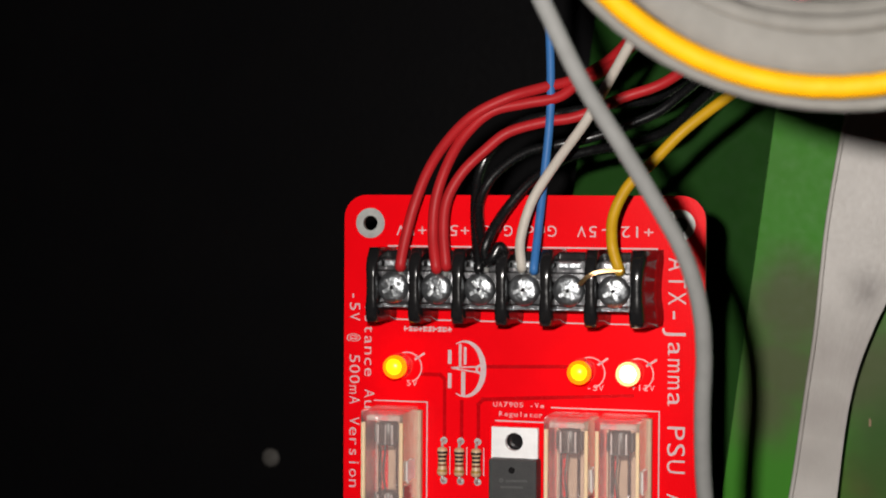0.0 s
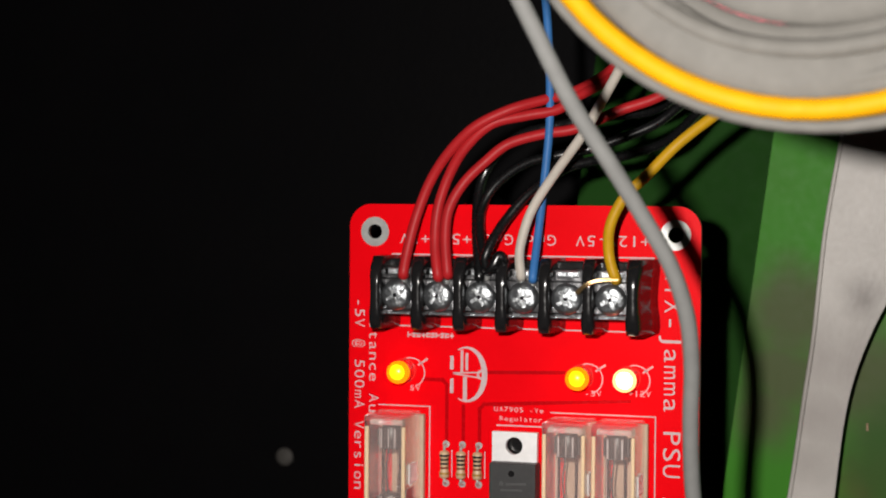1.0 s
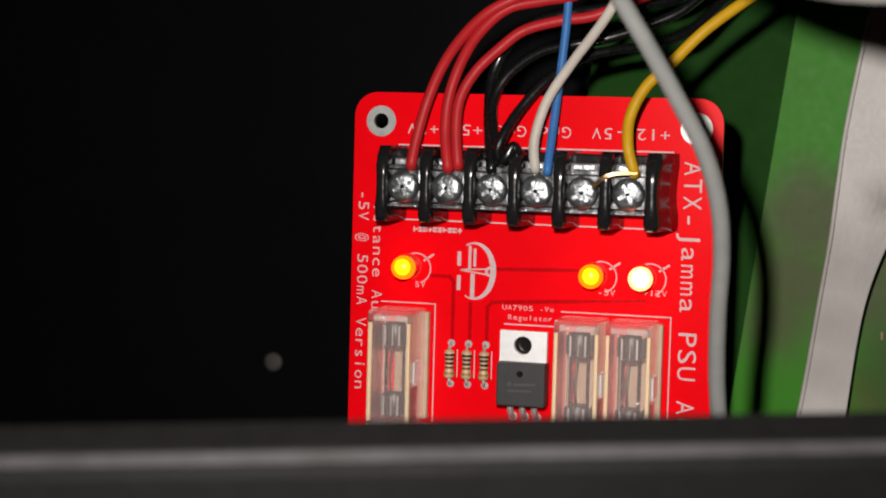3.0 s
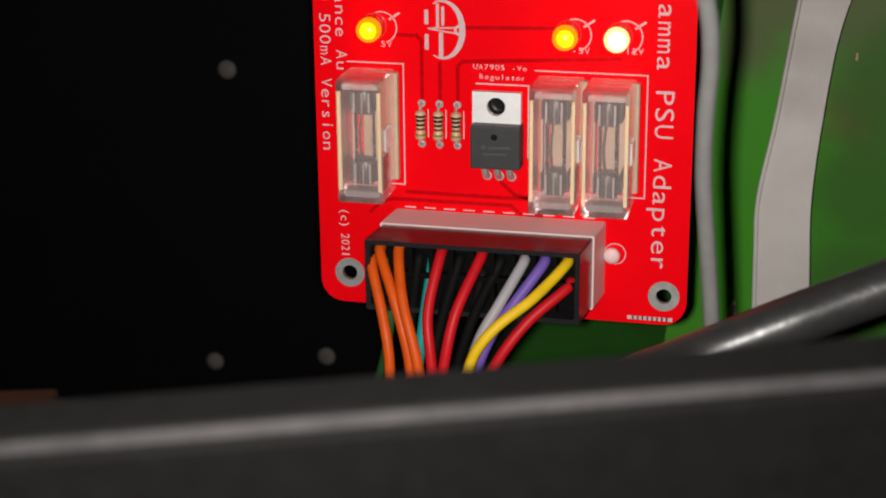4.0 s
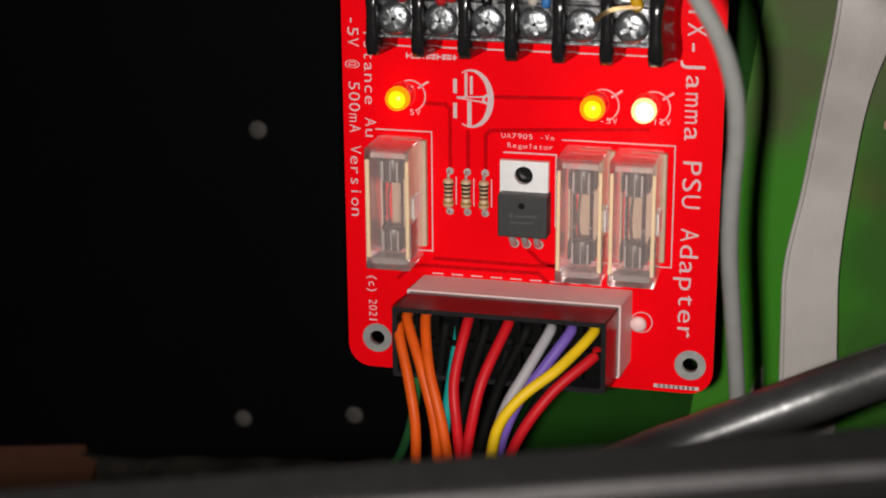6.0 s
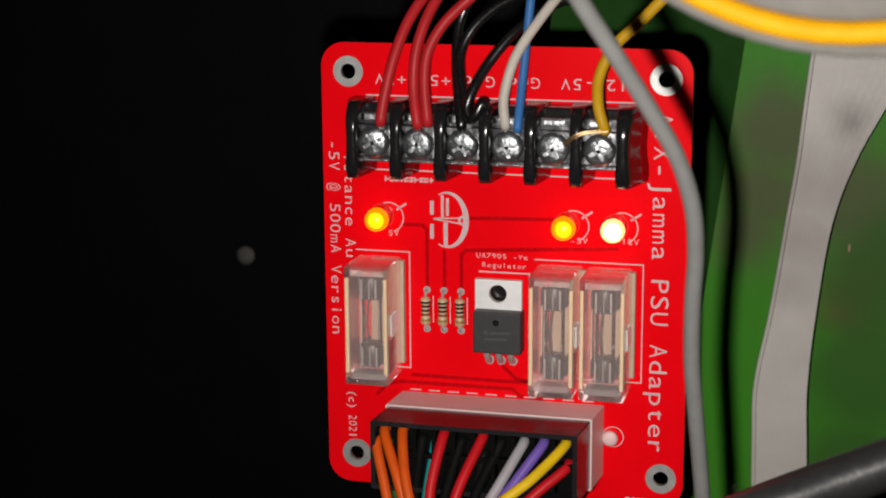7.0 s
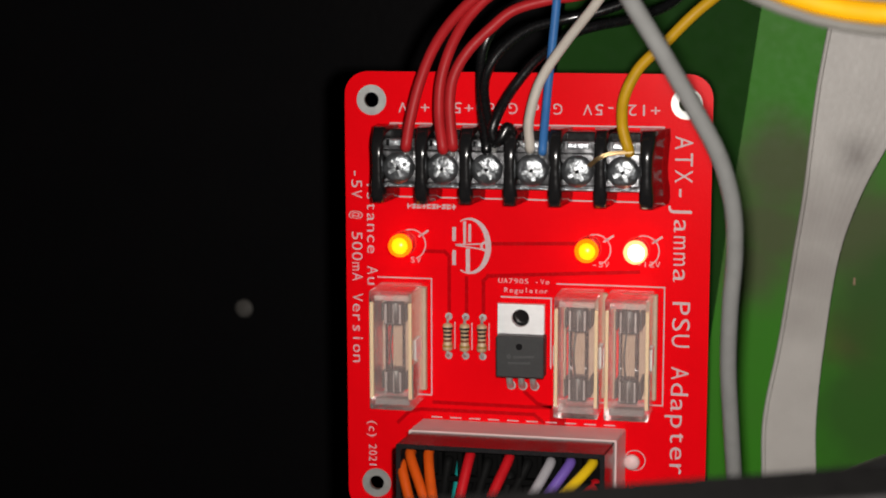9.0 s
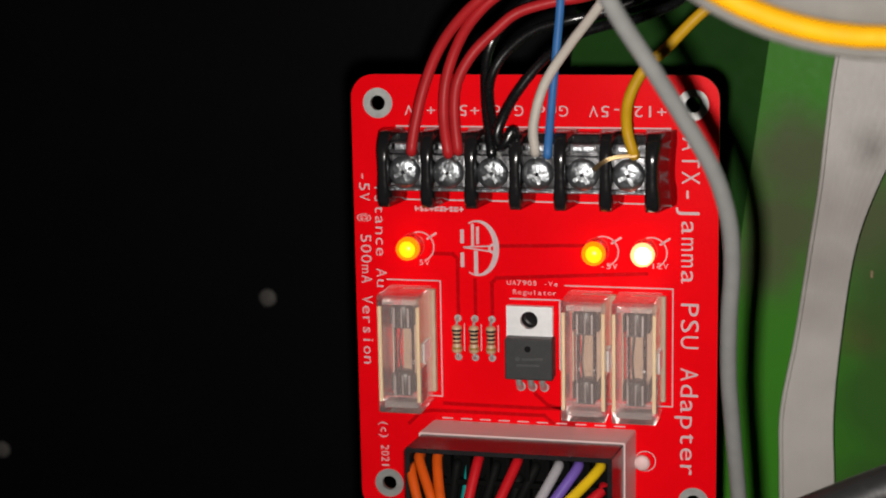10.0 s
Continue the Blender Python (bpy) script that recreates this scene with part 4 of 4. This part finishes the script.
ribbon("ribbon_cable", [(235, 78, 104), (200, 71, 97), (167.5, 64.3, 90), (145, 60.5, 84), (131, 59, 77), (118, 57.8, 70.7), (103, 55.8, 66.0), (82, 53.0, 63.3), (64, 50.0, 62.0), (50, 50.0, 62.4), (32, 50.4, 63.2), (0, 51, 64), (-39.9, 52, 65)], 50,
       "wide flat grey ribbon cable running down the green panel")
ribbon("ribbon_cable", [(36, 45.4, 45.8), (32, 44.2, 46.0), (26, 42.8, 46.2), (8, 41, 46.5), (-39.9, 38, 47.5)], 56, "narrow grey ribbon cable against the green panel")

# Coil of grey and yellow cable hanging in front.
def ring_path(cx, y, cz, rad, tilt=0.0, n=72, wob=0.0, seed=0):
    random.seed(seed)
    ph = random.uniform(0, 6)
    return [Vector((cx + (rad + wob * math.sin(2 * a + ph)) * math.cos(a), y + tilt * math.sin(a + ph), cz + (rad + wob * math.sin(3 * a + ph)) * math.sin(a))) for a in (2 * math.pi * k / n for k in range(n))]


coil = thing("cable_coil", "hanging coil of grey cables with one bright yellow cable", "cable coil")
CX, CZ = 71.5, 212.0
random.seed(21)
for k, (rad, r, y, flat, mat) in enumerate((
        (51.4, 1.05, -100, 1.0, COIL_GREY), (48.8, 1.75, -101.5, 1.0, COIL_YELLOW), (45.2, 2.2, -98.5, 0.8, COIL_GREY), (42.5, 4.4, -100.5, 0.32, COIL_GREY), (39.0, 3.4, -98, 0.4, COIL_GREY),
        (45.0, 1.6, -101.8, 1.0, COIL_GREY), (46.5, 1.7, -96, 1.0, COIL_GREY), (36.2, 1.3, -97, 1.0, W_PINK), (36.8, 1.1, -95.5, 1.0, W_BLACK), (32.5, 3.8, -100.5, 0.35, COIL_GREY),
        (30.0, 1.7, -102, 1.0, COIL_GREY), (40.8, 1.6, -103, 1.0, COIL_GREY), (27.5, 2.6, -99, 0.5, COIL_GREY))):
    j = 0.0 if k < 2 else 1.0
    cx, cz = CX + j * random.uniform(-1.6, 1.6), CZ + j * random.uniform(-0.9, 0.9)
    part("strand", sweep(ring_path(cx, y, cz, rad, 0.8 + j, wob=0.3 + 0.5 * j, seed=k), r, 16, closed=True, flat=flat), mat, coil, smooth=True)
